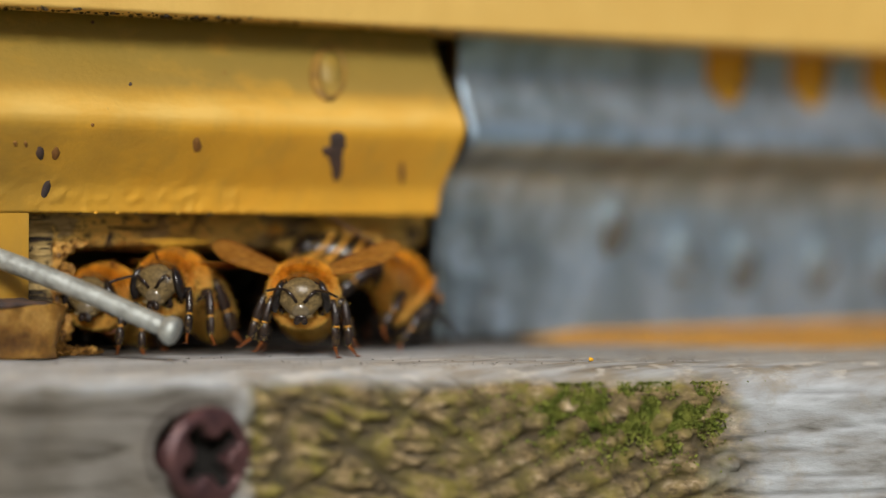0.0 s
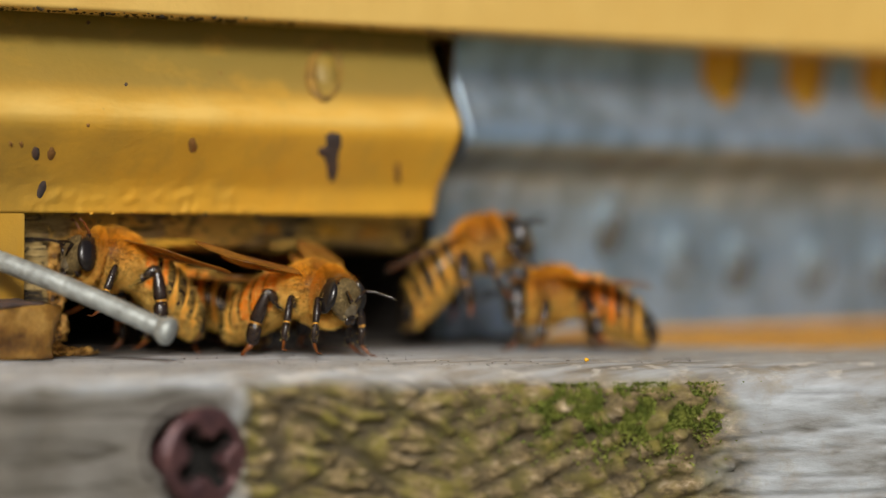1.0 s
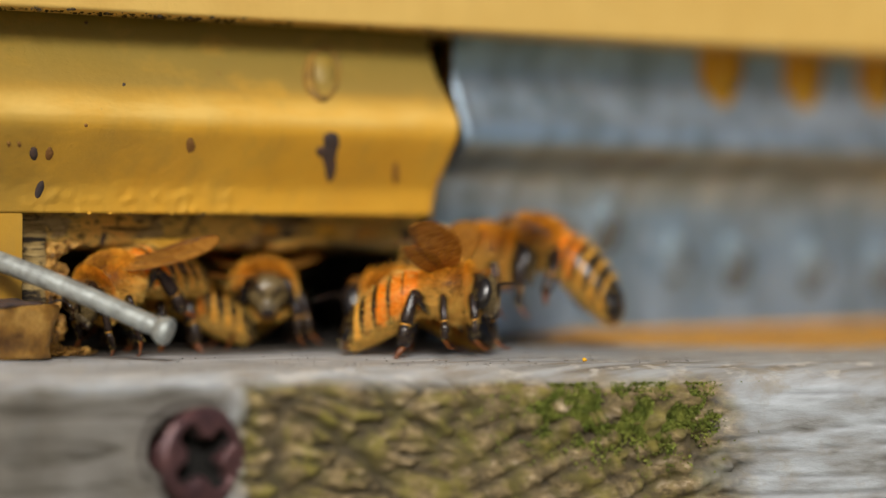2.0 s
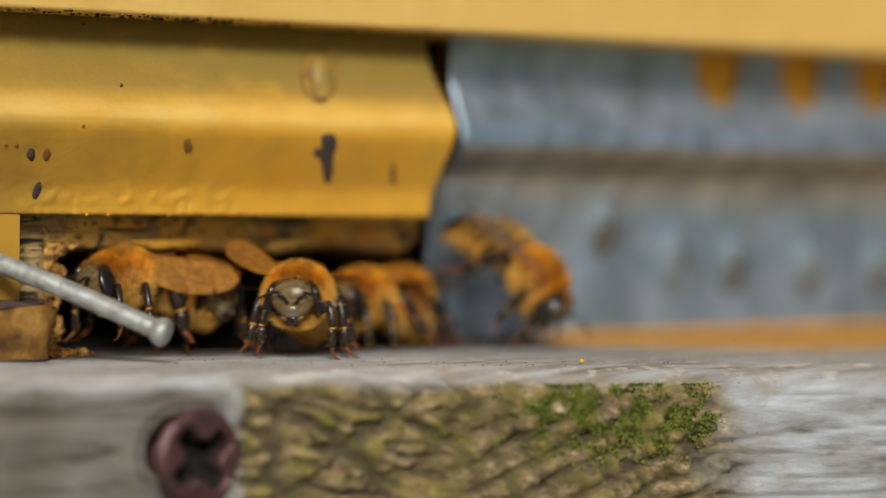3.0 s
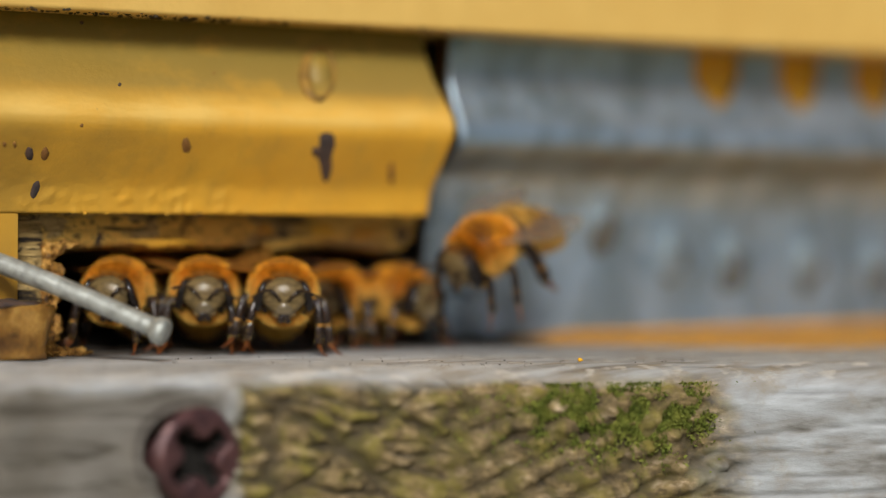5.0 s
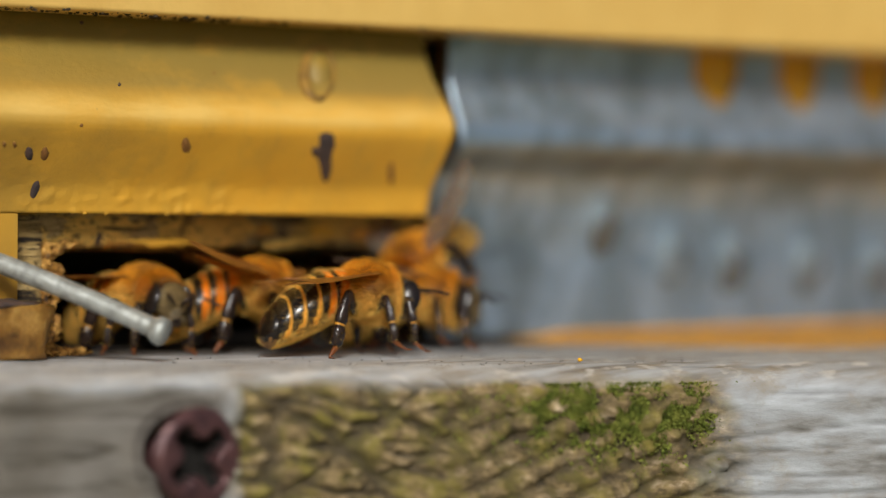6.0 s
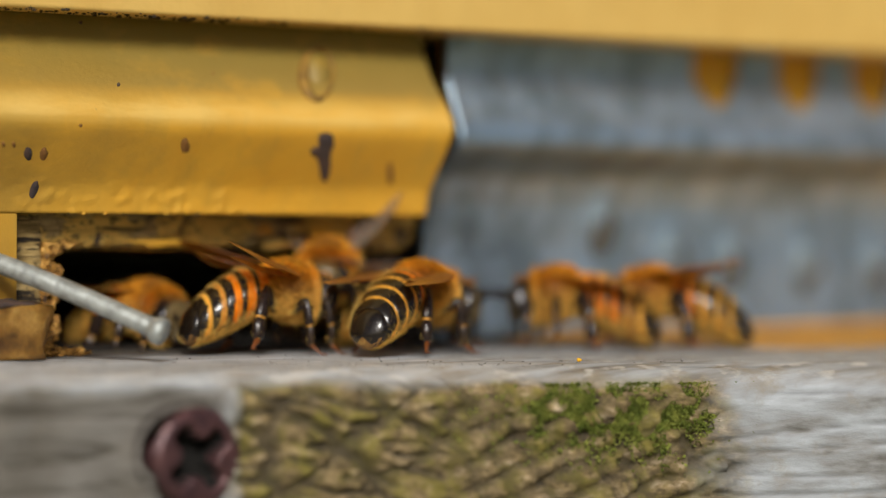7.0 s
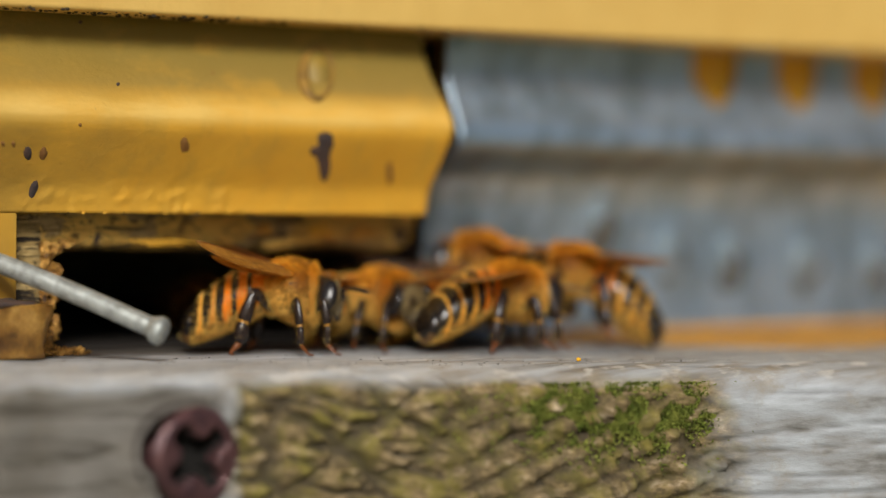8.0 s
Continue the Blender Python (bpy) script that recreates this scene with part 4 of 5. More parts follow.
def wing_mesh(length, width, side, name):
    """A thin cambered blade from its root along -x, with raised veins."""
    nu, nv = 22, 8
    top, bot, faces, idx = [], [], [], []

    def surf(u, v):
        w = width * (0.16 + 0.84 * math.sin(min(1.0, u * 1.04 + 0.02) ** 0.85 * math.pi * 0.80 + 0.12) ** 0.8) * (1 if u < 0.86 else math.sqrt(max(0.02, 1 - ((u - 0.86) / 0.145) ** 2)))
        x = -length * u
        y = side * (0.18 * length * math.sin(u * 1.8) * 0.25 + (v - 0.28) * w)
        z = 0.10 * math.sin(v * math.pi) + 0.25 * u * u + 0.05 * math.sin(u * 9 + v * 5)
        return Vector((x, y, z))

    for u in range(nu + 1):
        for v in range(nv + 1):
            p = surf(u / nu, v / nv)
            top.append(tuple(p + Vector((0, 0, 0.018))))
            bot.append(tuple(p - Vector((0, 0, 0.018))))
    n = len(top)
    m = nv + 1
    for u in range(nu):
        for v in range(nv):
            a = u * m + v
            faces += [(a, a + 1, a + m + 1, a + m), (a + n, a + n + m, a + n + m + 1, a + n + 1)]
    for u in range(nu):
        for v in (0, nv):
            a = u * m + v
            faces.append((a, a + m, a + m + n, a + n))
    for v in range(nv):
        a = nu * m + v
        faces.append((a, a + 1, a + n + 1, a + n))
    verts = top + bot
    idx = [0] * len(faces)
    veins = [[(0, 0.28), (0.3, 0.02), (0.7, 0.0), (0.97, 0.2)], [(0, 0.3), (0.35, 0.3), (0.62, 0.28), (0.85, 0.15)], [(0.1, 0.3), (0.4, 0.6), (0.7, 0.72), (0.88, 0.75)],
             [(0.35, 0.3), (0.45, 0.62), (0.5, 0.95)], [(0.6, 0.28), (0.66, 0.55), (0.62, 0.72)], [(0.1, 0.4), (0.35, 0.85), (0.5, 0.98)]]
    for k, pts in enumerate(veins):
        path = []
        for i in range(len(pts) - 1):
            for s in range(5):
                q = s / 5
                path.append(surf(pts[i][0] + (pts[i + 1][0] - pts[i][0]) * q, pts[i][1] + (pts[i + 1][1] - pts[i][1]) * q))
        path.append(surf(*pts[-1]))
        c, cf = tube(path, [0.06 if k == 0 else 0.03] * len(path), 5)
        verts, faces = join((verts, faces), (c, cf))
        idx += [1] * len(cf)
    return mesh_of(name, verts, faces, [M_WING, M_FOOT], idx)


TH_C, TH_R = (0.0, 0, 4.72), (2.25, 2.32, 2.05)
HD_C = Vector((2.75, 0, 4.20))
SEGS = [(-1.75, 1.70, 4.60), (-2.9, 2.08, 4.30), (-4.0, 2.18, 3.85), (-5.1, 2.10, 3.30), (-6.1, 1.86, 2.75), (-7.0, 1.50, 2.20), (-7.95, 0.25, 1.60)]


def head_shape(p):
    q = Vector(p)
    low = max(0.0, -q.z)
    q.y *= 1 - 0.50 * low
    q.x += 0.35 * low
    return q


def ring_mesh(k, style, rnd):
    """One plate of the abdomen: overlaps the next, dark behind, with a fringe of hair."""
    (x0, r0, z0), (x1, r1, z1) = SEGS[k], SEGS[k + 1]
    na, nl = 30, 14
    verts, faces, idx = [], [], []
    for i in range(nl + 1):
        s = i / nl
        over = -0.14 * s
        for a in range(na):
            t = 2 * math.pi * a / na
            r = r0 + (r1 - r0) * (s ** (1.0 if k < 4 else 1.6 if k < 5 else 2.6)) + 0.06 * math.sin(s * math.pi) + 0.05 * s - (0.10 if i == 0 else 0)
            if i == nl:
                r -= 0.07 if k < 5 else 0.2
            flat = 0.90
            verts.append((x0 + (x1 - x0) * s + over, r * math.sin(t), z0 + (z1 - z0) * s + r * flat * math.cos(t)))
    dark = {"orange": (0.72, 0.62, 0.54, 0.46, 0.42, 0.0), "amber": (0.90, 0.74, 0.68, 0.60, 0.48, 0.0), "banded": (0.7, 0.48, 0.34, 0.32, 0.31, 0.0), "dark": (0.45, 0.32, 0.3, 0.3, 0.3, 0.0)}[style][k]
    for i in range(nl):
        for a in range(na):
            faces.append((i * na + a, i * na + (a + 1) % na, (i + 1) * na + (a + 1) % na, (i + 1) * na + a))
            top = math.cos(2 * math.pi * (a + 0.5) / na)
            edge = dark + 0.03 * math.cos(6 * math.pi * a / na)
            col = 0 if (i + 0.5) / nl < edge else 1
            side = -0.60 + 0.34 * noise.noise(Vector((a * 0.9, i * 0.5, k * 3.1)))
            if top < side:
                col = 2 if (i + 0.5) / nl < 0.72 or top < -0.85 else 1
            elif top < side + 0.35 and 0.35 < (i + 0.5) / nl < 0.6 and k < 5:
                col = 0
            idx.append(col)
    if k == 5:
        faces.append(tuple(range(nl * na, nl * na + na)))
        idx.append(1)
    first = {"amber": (M_ORANGE, M_ORANGE, M_ORANGE, M_AMBER, M_TAN, M_BLACK), "orange": (M_ORANGE, M_ORANGE, M_ORANGE, M_AMBER, M_TAN, M_BLACK), "banded": (M_ORANGE, M_ORANGE, M_TAN, M_TAN, M_TAN, M_BLACK), "dark": (M_AMBER, M_TAN, M_TAN, M_TAN, M_TAN, M_BLACK)}[style][k]
    spots = []
    for _ in range(420 if k < 5 else 40):
        t = rnd.uniform(0, 2 * math.pi)
        s = rnd.random() ** 1.4 * 0.55 if math.cos(t) > -0.4 else rnd.random()
        r = r0 + (r1 - r0) * s + 0.02
        p = Vector((x0 + (x1 - x0) * s, r * math.sin(t), z0 + (z1 - z0) * s + r * 0.9 * math.cos(t)))
        spots.append((p, Vector((0.15, math.sin(t), math.cos(t))), (0.32 if k > 1 else 0.6) if math.cos(t) > -0.3 else 0.30, Vector((-1.5, 0, -0.3))))
    for _ in range(130 if k < 5 else 60):
        t = rnd.uniform(0, 2 * math.pi)
        s = rnd.random()
        r = r0 + (r1 - r0) * s + 0.03
        p = Vector((x0 + (x1 - x0) * s, r * math.sin(t), z0 + (z1 - z0) * s + r * 0.9 * math.cos(t)))
        spots.append((p, Vector((0.1, math.sin(t), math.cos(t))), 0.20, Vector((-1.2, 0, -0.2))))
    for _ in range(1300 if k < 5 else 200):
        t = math.pi + rnd.gauss(0, 0.8)
        s = rnd.random()
        r = r0 + (r1 - r0) * s + 0.02
        p = Vector((x0 + (x1 - x0) * s, r * math.sin(t), z0 + (z1 - z0) * s + r * 0.9 * math.cos(t)))
        spots.append((p, Vector((0.1, math.sin(t), math.cos(t))), 0.42, Vector((-0.7, rnd.gauss(0, 0.3), 0))))
    c, cf = fur_lists(spots, rnd)
    verts, faces = join((verts, faces), (c, cf))
    idx += [3] * len(cf)
    return mesh_of("tergite", verts, faces, [first, M_BLACK, M_BELLY, M_FUR_PALE], idx)


def build_bee(style, label):
    rnd = random.Random(21)
    bee = new("worker_bee")
    tagged(bee, label, "bee", "honey bees at the entrance")
    # thorax: short dense fur, brown on the back, gold on the flanks, pale below
    v, f = ball(TH_C, TH_R, None, 26, 18)
    thorax = piece("thorax", mesh_of("thorax", v, f, M_SKIN), bee)
    coats = {"brown": [], "gold": [], "pale": []}
    for _ in range(27000):
        p, nrm = on_ball(TH_C, TH_R, rnd, lambda d: d.z > -0.85)
        ln = (0.33 if nrm.z > 0 else 0.44) * (1 + 0.6 * noise.noise(p * 1.9))
        h = nrm.z + rnd.gauss(0, 0.20) + 0.25 * noise.noise(p * 1.1)
        if nrm.z > 0.8 and noise.noise(p * 1.2) > 0.4:
            continue
        worn = nrm.z > 0.45 and nrm.x > 0.0 and abs(p.y) < 1.1 + rnd.gauss(0, 0.2)
        coats["brown" if worn else "gold" if h > 0.24 else "pale"].append((p, nrm, ln, Vector((-0.45, 0, -0.1))))
    for _ in range(9000):
        t = rnd.uniform(0, 2 * math.pi)
        rr = 1.35 + 0.88 * math.sqrt(rnd.random())
        p = Vector((1.95 - 0.55 * (rr - 1.35) + rnd.gauss(0, 0.05), rr * math.cos(t), 4.32 + 0.95 * rr * math.sin(t)))
        spot = (p, Vector((0.75, math.cos(t), math.sin(t))).normalized(), 0.50, Vector((0.1, 0, 0)))
        h = math.sin(t) + rnd.gauss(0, 0.18)
        coats["brown" if h > 0.80 and rr < 1.72 else "gold" if h > 0.45 else "pale"].append(spot)
    for _ in range(6500):
        p, nrm = on_ball((0.6, 0, 3.35), (1.6, 1.3, 0.8), rnd, lambda d: d.z < 0.2)
        coats["pale" if rnd.random() < 0.7 else "brown"].append((p, nrm, 0.5 * (1 + 0.6 * noise.noise(p * 1.7)), Vector((0.1, 0, -0.3))))
    for _ in range(2600):
        p, nrm = on_ball(TH_C, TH_R, rnd, lambda d: d.z > -0.7)
        coats["gold" if nrm.z > 0 else "pale"].append((p, nrm, 0.5, Vector((-0.3, 0, 0))))
    for key, m_, word in (("brown", M_FUR_DARK, "brown fur on the back"), ("gold", M_FUR, "golden fur"), ("pale", M_FUR_PALE, "pale tan underside fur")):
        piece("fur", mesh_of("thorax_fur_" + key, *fur_lists(coats[key], rnd), m_), thorax, None, word)
    v, f = ball((0.6, 0, 3.35), (1.55, 1.25, 0.75), None, 18, 12)
    piece("breast", mesh_of("breast", v, f, M_BELLY), thorax)
    # head: broad face plate between eyes that wrap round its sides, dark crown
    turn = (0, 8, 0)
    v, f = ball(HD_C, (0.98, 1.80, 1.50), turn, 28, 20, head_shape)
    head = piece("head", mesh_of("head", v, f, M_FACE), bee)
    for s in (-1, 1):
        v, f = ball((2.64, 1.56 * s, 4.34), (0.86, 0.43, 1.24), (17 * s, 6, 16 * s), 26, 18)
        piece("compound_eye", mesh_of("compound_eye", v, f, M_EYE), head, None, "large glossy black eye")
        a, af = tube([(3.62, 0.26 * s, 3.92), (3.80, 0.60 * s, 4.40), (3.85, 1.00 * s, 4.78)], [0.15, 0.12, 0.13], 8)
        path = [Vector((3.85, 1.00 * s, 4.78)), Vector((4.35, 1.42 * s, 4.78)), Vector((5.0, 1.95 * s, 4.62)), Vector((5.6, 2.40 * s, 4.40))]
        full, rr = [], []
        for i in range(3):
            for q in range(4):
                full.append(path[i].lerp(path[i + 1], q / 4))
                rr.append(0.105 if q % 2 else 0.09)
        full.append(path[-1])
        rr.append(0.06)
        b, bf = tube(full, rr, 8)
        o = Vector((3.62, 0.26 * s, 3.92))
        vv, ff = join((a, af), (b, bf))
        vv = [tuple(Vector(q) - o) for q in vv]
        piece("antenna", mesh_of("antenna", vv, ff, M_SHELL), bee, at(*o))
        v, f = ball((3.46, 0.24 * s, 2.66), (0.17, 0.26, 0.32), (22 * s, 10, 0), 12, 8)
        piece("mandible", mesh_of("mandible", v, f, M_SHELL), head)
    v, f = ball((3.42, 0, 3.34), (0.36, 0.66, 0.62), (0, 14, 0), 18, 12)
    piece("clypeus", mesh_of("clypeus", v, f, M_MUZZLE), head, None, "shiny grey-brown face plate")
    v, f = ball((3.62, 0, 2.92), (0.12, 0.40, 0.14), (0, 14, 0), 14, 8)
    piece("labrum", mesh_of("labrum", v, f, M_SHELL), head)
    v, f = ball((2.70, 0, 5.24), (0.86, 1.52, 0.48), (0, 22, 0), 26, 14)
    piece("crown", mesh_of("crown", v, f, M_SHELL), head, None, "dark brown crown of the head")
    spots = []
    for _ in range(2400):
        p, nrm = on_ball((0, 0, 0), (0.98, 1.80, 1.50), rnd)
        if abs(p.y) > 1.25 or (nrm.x > 0.3 and -1.5 < p.z < -0.45 and abs(p.y) < 0.8):
            continue
        q = head_shape(Vector((p.x / 0.98, p.y / 1.80, p.z / 1.50)))
        front = nrm.x > 0.2
        if p.z < -0.5 and abs(p.y) > 0.7:
            continue
        spots.append((HD_C + Vector((q.x * 0.98, q.y * 1.80, q.z * 1.50)), nrm, 0.08 if front else 0.30, Vector((0, 0, -0.3 if front else 0.2))))
    for _ in range(260):
        a = rnd.uniform(-1, 1)
        spots.append((Vector((3.45, 0.75 * a, 2.75 + 0.35 * abs(a))), Vector((0.3, 0.4 * a, -1)).normalized(), 0.24, Vector((0, 0, 0))))
    piece("face_hair", mesh_of("face_hair", *fur_lists(spots, rnd), M_FUR_FACE), head)
    spots = []
    for _ in range(900):
        a = rnd.uniform(-1.3, 1.3)
        p = HD_C + Vector((rnd.uniform(-0.6, 0.40), 1.45 * math.sin(a), 1.50 * math.cos(a)))
        spots.append((p, Vector((0.35, math.sin(a), math.cos(a))), 0.42, Vector((0.1, 0, 0.1))))
    piece("crown_hair", mesh_of("crown_hair", *fur_lists(spots, rnd), M_FUR_DARK), head)
    # abdomen
    abdomen = piece("abdomen", mesh_of("waist", *ball((-1.75, 0, 4.7), (0.6, 0.9, 0.9), None, 14, 10), M_SKIN), bee)
    for k in range(6):
        piece("tergite", ring_mesh(k, style, rnd), abdomen)
    # legs
    for kind in ("fore", "mid", "hind"):
        for s in (-1, 1):
            me, o = leg_mesh(kind, s)
            piece(kind + "_leg", me, bee, at(*o))
    # wings
    for s in (-1, 1):
        piece("forewing", wing_mesh(7.9, 2.8, s, "forewing"), bee, at(0.2, 1.35 * s, 6.0, 14 * s, 14, -24 * s))
        piece("hindwing", wing_mesh(5.6, 1.6, s, "hindwing"), bee, at(-0.5, 1.30 * s, 5.8, 14 * s, 10, -12 * s))
    return bee


def spread(bee, fold, lift, roll=3):
    """Sets the wings: fold is the angle out from the body, lift the angle up."""
    for p in bee.children:
        s = 1 if p.location.y > 0 else -1
        if p.name.startswith("forewing"):
            p.matrix_basis = at(0.2, 1.35 * s, 6.0, roll * s, lift, -fold * s)
        elif p.name.startswith("hindwing"):
            p.matrix_basis = at(-0.5, 1.30 * s, 5.8, roll * s, lift * 0.8, -(fold - 8) * s)
    return bee


BANDED = build_bee("banded", "honey bee with a yellow and black banded abdomen")
ORANGE = build_bee("orange", "honey bee with an orange, dark-barred abdomen")
AMBER = build_bee("amber", "honey bee with an almost plain amber abdomen")
DARK = build_bee("dark", "honey bee with a dark abdomen and thin pale bands")

bees = {}
bees['front'] = spread(AMBER, 34, 14)
tagged(bees['front'], 'honey bee at the front of the hole, orange-brown abdomen')
bees['left'] = spread(BANDED, 30, 6)
tagged(bees['left'], "honey bee beside the nail, climbing at the hole's edge")
bees['deep'] = spread(ORANGE, 18, 8)
tagged(bees['deep'], 'honey bee walking in the hole, orange dark-barred abdomen')
bees['middle'] = spread(copy_thing(BANDED, at(0, 0, 0)), 20, 4)
tagged(bees['middle'], 'honey bee with a black and yellow banded abdomen')
bees['climber'] = spread(DARK, 10, 1)
tagged(bees['climber'], 'honey bee climbing over the panel end and steel slider')
bees['comer'] = spread(copy_thing(ORANGE, at(0, 0, 0)), 14, -7)
tagged(bees['comer'], "honey bee walking home along the slider's foot")
bees['lander'] = spread(copy_thing(BANDED, at(0, 0, 0)), 26, 8)
tagged(bees['lander'], 'honey bee that flies in and walks to the hole')
bees['walker'] = spread(copy_thing(ORANGE, at(0, 0, 0)), 14, -8)
tagged(bees['walker'], 'honey bee following along the board, orange abdomen')
bees['follower'] = spread(copy_thing(BANDED, at(0, 0, 0)), 20, 6)
tagged(bees['follower'], 'honey bee with banded abdomen and raised wings')

def clear_wings(bee):
    """Gives a bee wings of thin, almost colourless film."""
    for p in bee.children:
        if "wing" in p.name:
            p.data = p.data.copy()
            p.data.materials[0] = M_WING_CLEAR


clear_wings(bees['lander'])
clear_wings(bees['climber'])


def carry(bee, rows, raised=(), wings=(), crouch=0, left_wings=()):
    """Key a bee along its rows, and swing its legs and feelers as it goes."""
    walk(bee, rows)
    ts = [t for t, _ in rows]
    pos = np.array([tuple(m.translation) for _, m in rows])
    turn = np.unwrap([m.to_euler().z for _, m in rows])
    gone = np.concatenate([[0], np.cumsum(np.linalg.norm(np.diff(pos, axis=0), axis=1) * 1000 + 2.0 * np.abs(np.diff(turn)))])
    steps = [0.1 * k for k in range(81)]
    phase = np.interp(steps, ts, gone)
    k = 0
    for p in list(bee.children):
        base = p.matrix_basis.copy()
        if "_leg" in p.name:
            side = 1 if p.location.y > 0 else -1
            off = math.pi * ((k % 2) ^ (k // 2 % 2))
            k += 1
            keys = []
            for t, d in zip(steps, phase):
                a = d / 4.0 * 2 * math.pi + off
                go = min(1.0, 6 * float(np.interp(t + 0.05, steps, phase) - np.interp(t - 0.05, steps, phase)))
                up = sum(deg * step01(t0 - 0.15, t0, t) * step01(t1 + 0.15, t1, t) for kind, s, t0, t1, deg in raised if p.name.startswith(kind) and s == side)
                keys.append((t, base @ pose(0, 0, 0, side * (crouch + up + 10 * go * max(0.0, math.cos(a))), 0, side * -16 * go * math.sin(a))))
            walk(p, keys)
        elif wings and "wing" in p.name:
            s = 1 if p.location.y > 0 else -1
            beat = left_wings if s > 0 and left_wings else wings
            if p.name.startswith("fore"):
                walk(p, [(t, at(0.2, 1.35 * s, 6.0, roll * s, lift, -fold * s)) for t, fold, lift, roll in beat])
            else:
                walk(p, [(t, at(-0.5, 1.30 * s, 5.8, roll * s, lift * 0.8, -(fold - 8) * s)) for t, fold, lift, roll in beat])
        elif p.name.startswith("antenna"):
            side = 1 if p.location.y > 0 else -1
            seed = len(bee.name) + pos[0][0] * 900
            keys = [(t, base @ pose(0, 0, 0, 0, 22 * noise.noise(Vector((t * 1.6, seed, side))), side * 24 * noise.noise(Vector((t * 1.6, seed + 9, side))))) for t in steps[::2]]
            walk(p, keys)


def motions():
    carry(bees['front'], [
        (0, at(-18.1, -8.0, 0.02, 0, 0, -126.0)),
        (0.2, at(-17.6, -8.3, 0.02, 0, 0, -108.0)),
        (0.5, at(-16.9, -8.8, 0.02, 0, 0, -83.0)),
        (0.7, at(-16.9, -8.8, 0.02, 0, 0, -76.0)),
        (1, at(-17.3, -8.5, 0.02, 0, 0, -72.0)),
        (1.2, at(-16.5, -9.1, 0.02, 0, 0, -66.0)),
        (1.3, at(-16.0, -9.5, 0.02, 0, 0, -63.0)),
        (1.5, at(-14.1, -10.8, 0.02, 0, 0, -59.0)),
        (1.6, at(-13.4, -11.3, 0.02, 0, 0, -56.0)),
        (1.7, at(-12.7, -11.8, 0.02, 0, 0, -58.0)),
        (1.9, at(-9.8, -12.7, 0.02, 0, 0, -51.0)),
        (2.1, at(-7.4, -15.8, 1.18, 0, -12, -41.0)),
        (2.3, at(-2.1, -21.8, 6.68, 0, -20, -31.0)),
        (2.5, at(7.0, -30.6, 14.69, 0, -20, -26.0)),
        (2.7, at(19.4, -45.8, 26.50, 0, -15, -26.0)),
        (3, at(35.4, -63.4, 43.12, 0, -15, -26.0)),
        (8, at(35.6, -63.6, 43.03, 0, -15, -26.0)),
    ], wings=[(0, 37, 15, -12), (0.3, 36, 15, -12), (0.6, 34, 14, -6), (1.8, 34, 14, -5), (2.05, 84, 24, 22), (8, 84, 24, 22)])
    carry(bees['left'], [
        (0, at(-24.8, -1.1, 0.60, 0, -5, -146.0)),
        (0.2, at(-25.6, -0.7, 0.50, 0, -8, -158.0)),
        (0.35, at(-27.8, -0.5, 0.83, 0, -12, -174.0)),
        (0.5, at(-29.3, -0.4, 1.69, 0, -14, -186.0)),
        (0.7, at(-29.8, -0.2, 1.90, 0, -16, -186.0)),
        (1, at(-30.0, 0.0, 2.32, 0, -16, -188.0)),
        (1.1, at(-28.8, -0.1, 2.25, 0, 0, -176.0)),
        (1.2, at(-27.2, 0.6, 2.59, 0, 22, -158.0)),
        (1.3, at(-26.8, 1.2, 2.47, 0, 30, -148.0)),
        (1.6, at(-26.4, 1.3, 2.04, 0, 34, -144.0)),
        (1.7, at(-26.4, 1.3, 1.84, 0, 34, -144.0)),
        (2.2, at(-26.5, 1.2, 0.49, 0, 10, -186.0)),
        (2.8, at(-27.0, 1.1, 0.87, 0, 0, -188.0)),
        (3, at(-26.8, 0.9, 0.89, 0, 0, -174.0)),
        (3.1, at(-25.3, 1.1, 0.67, 0, 0, -161.0)),
        (3.2, at(-24.3, 0.4, 0.67, 0, 0, -128.0)),
        (3.35, at(-23.5, 3.5, 0.38, 0, 0, -176.0)),
        (3.5, at(-23.6, 6.1, 0.30, 0, 0, -236.0)),
        (3.7, at(-23.2, 7.0, 0.06, 0, 0, -241.0)),
        (4, at(-22.5, 6.5, -0.15, 0, 0, -231.0)),
        (4.2, at(-23.0, 5.6, 0.08, 0, 0, -206.0)),
        (4.5, at(-24.8, 3.2, 0.76, 0, 0, -161.0)),
        (4.7, at(-26.2, 3.0, 0.36, 0, 0, -146.0)),
        (5.2, at(-25.9, 2.8, -0.05, 0, 0, -131.0)),
        (5.8, at(-25.6, 2.6, 0.15, 0, 0, -118.0)),
        (6, at(-24.6, 1.8, -0.46, 0, 0, -78.0)),
        (6.2, at(-23.3, 0.9, -0.23, 0, 0, -69.0)),
        (6.5, at(-24.0, 2.6, -0.06, 0, 0, -98.0)),
        (6.7, at(-24.6, 3.0, 0.14, 0, 0, -118.0)),
        (7, at(-21.8, 6.3, -1.62, 0, 5, -76.0)),
        (7.2, at(-18.9, 9.9, -1.81, 0, 5, -26.0)),
        (7.5, at(-12.5, 16.5, -1.94, 0, 0, 24.0)),
        (8, at(-4.0, 27.6, -2.37, 0, 0, 54.0)),
    ], [('fore', -1, 0.0, 1.3, 150), ('fore', 1, 0.45, 1.25, 135)], wings=[(0, 22, 0, 3), (1.0, 22, -4, 3), (1.25, 14, -4, 3), (1.7, 14, -6, 3), (2.7, 20, -5, -68), (3.15, 20, -5, -68), (3.5, 22, -2, 3), (8, 20, -4, 3)])
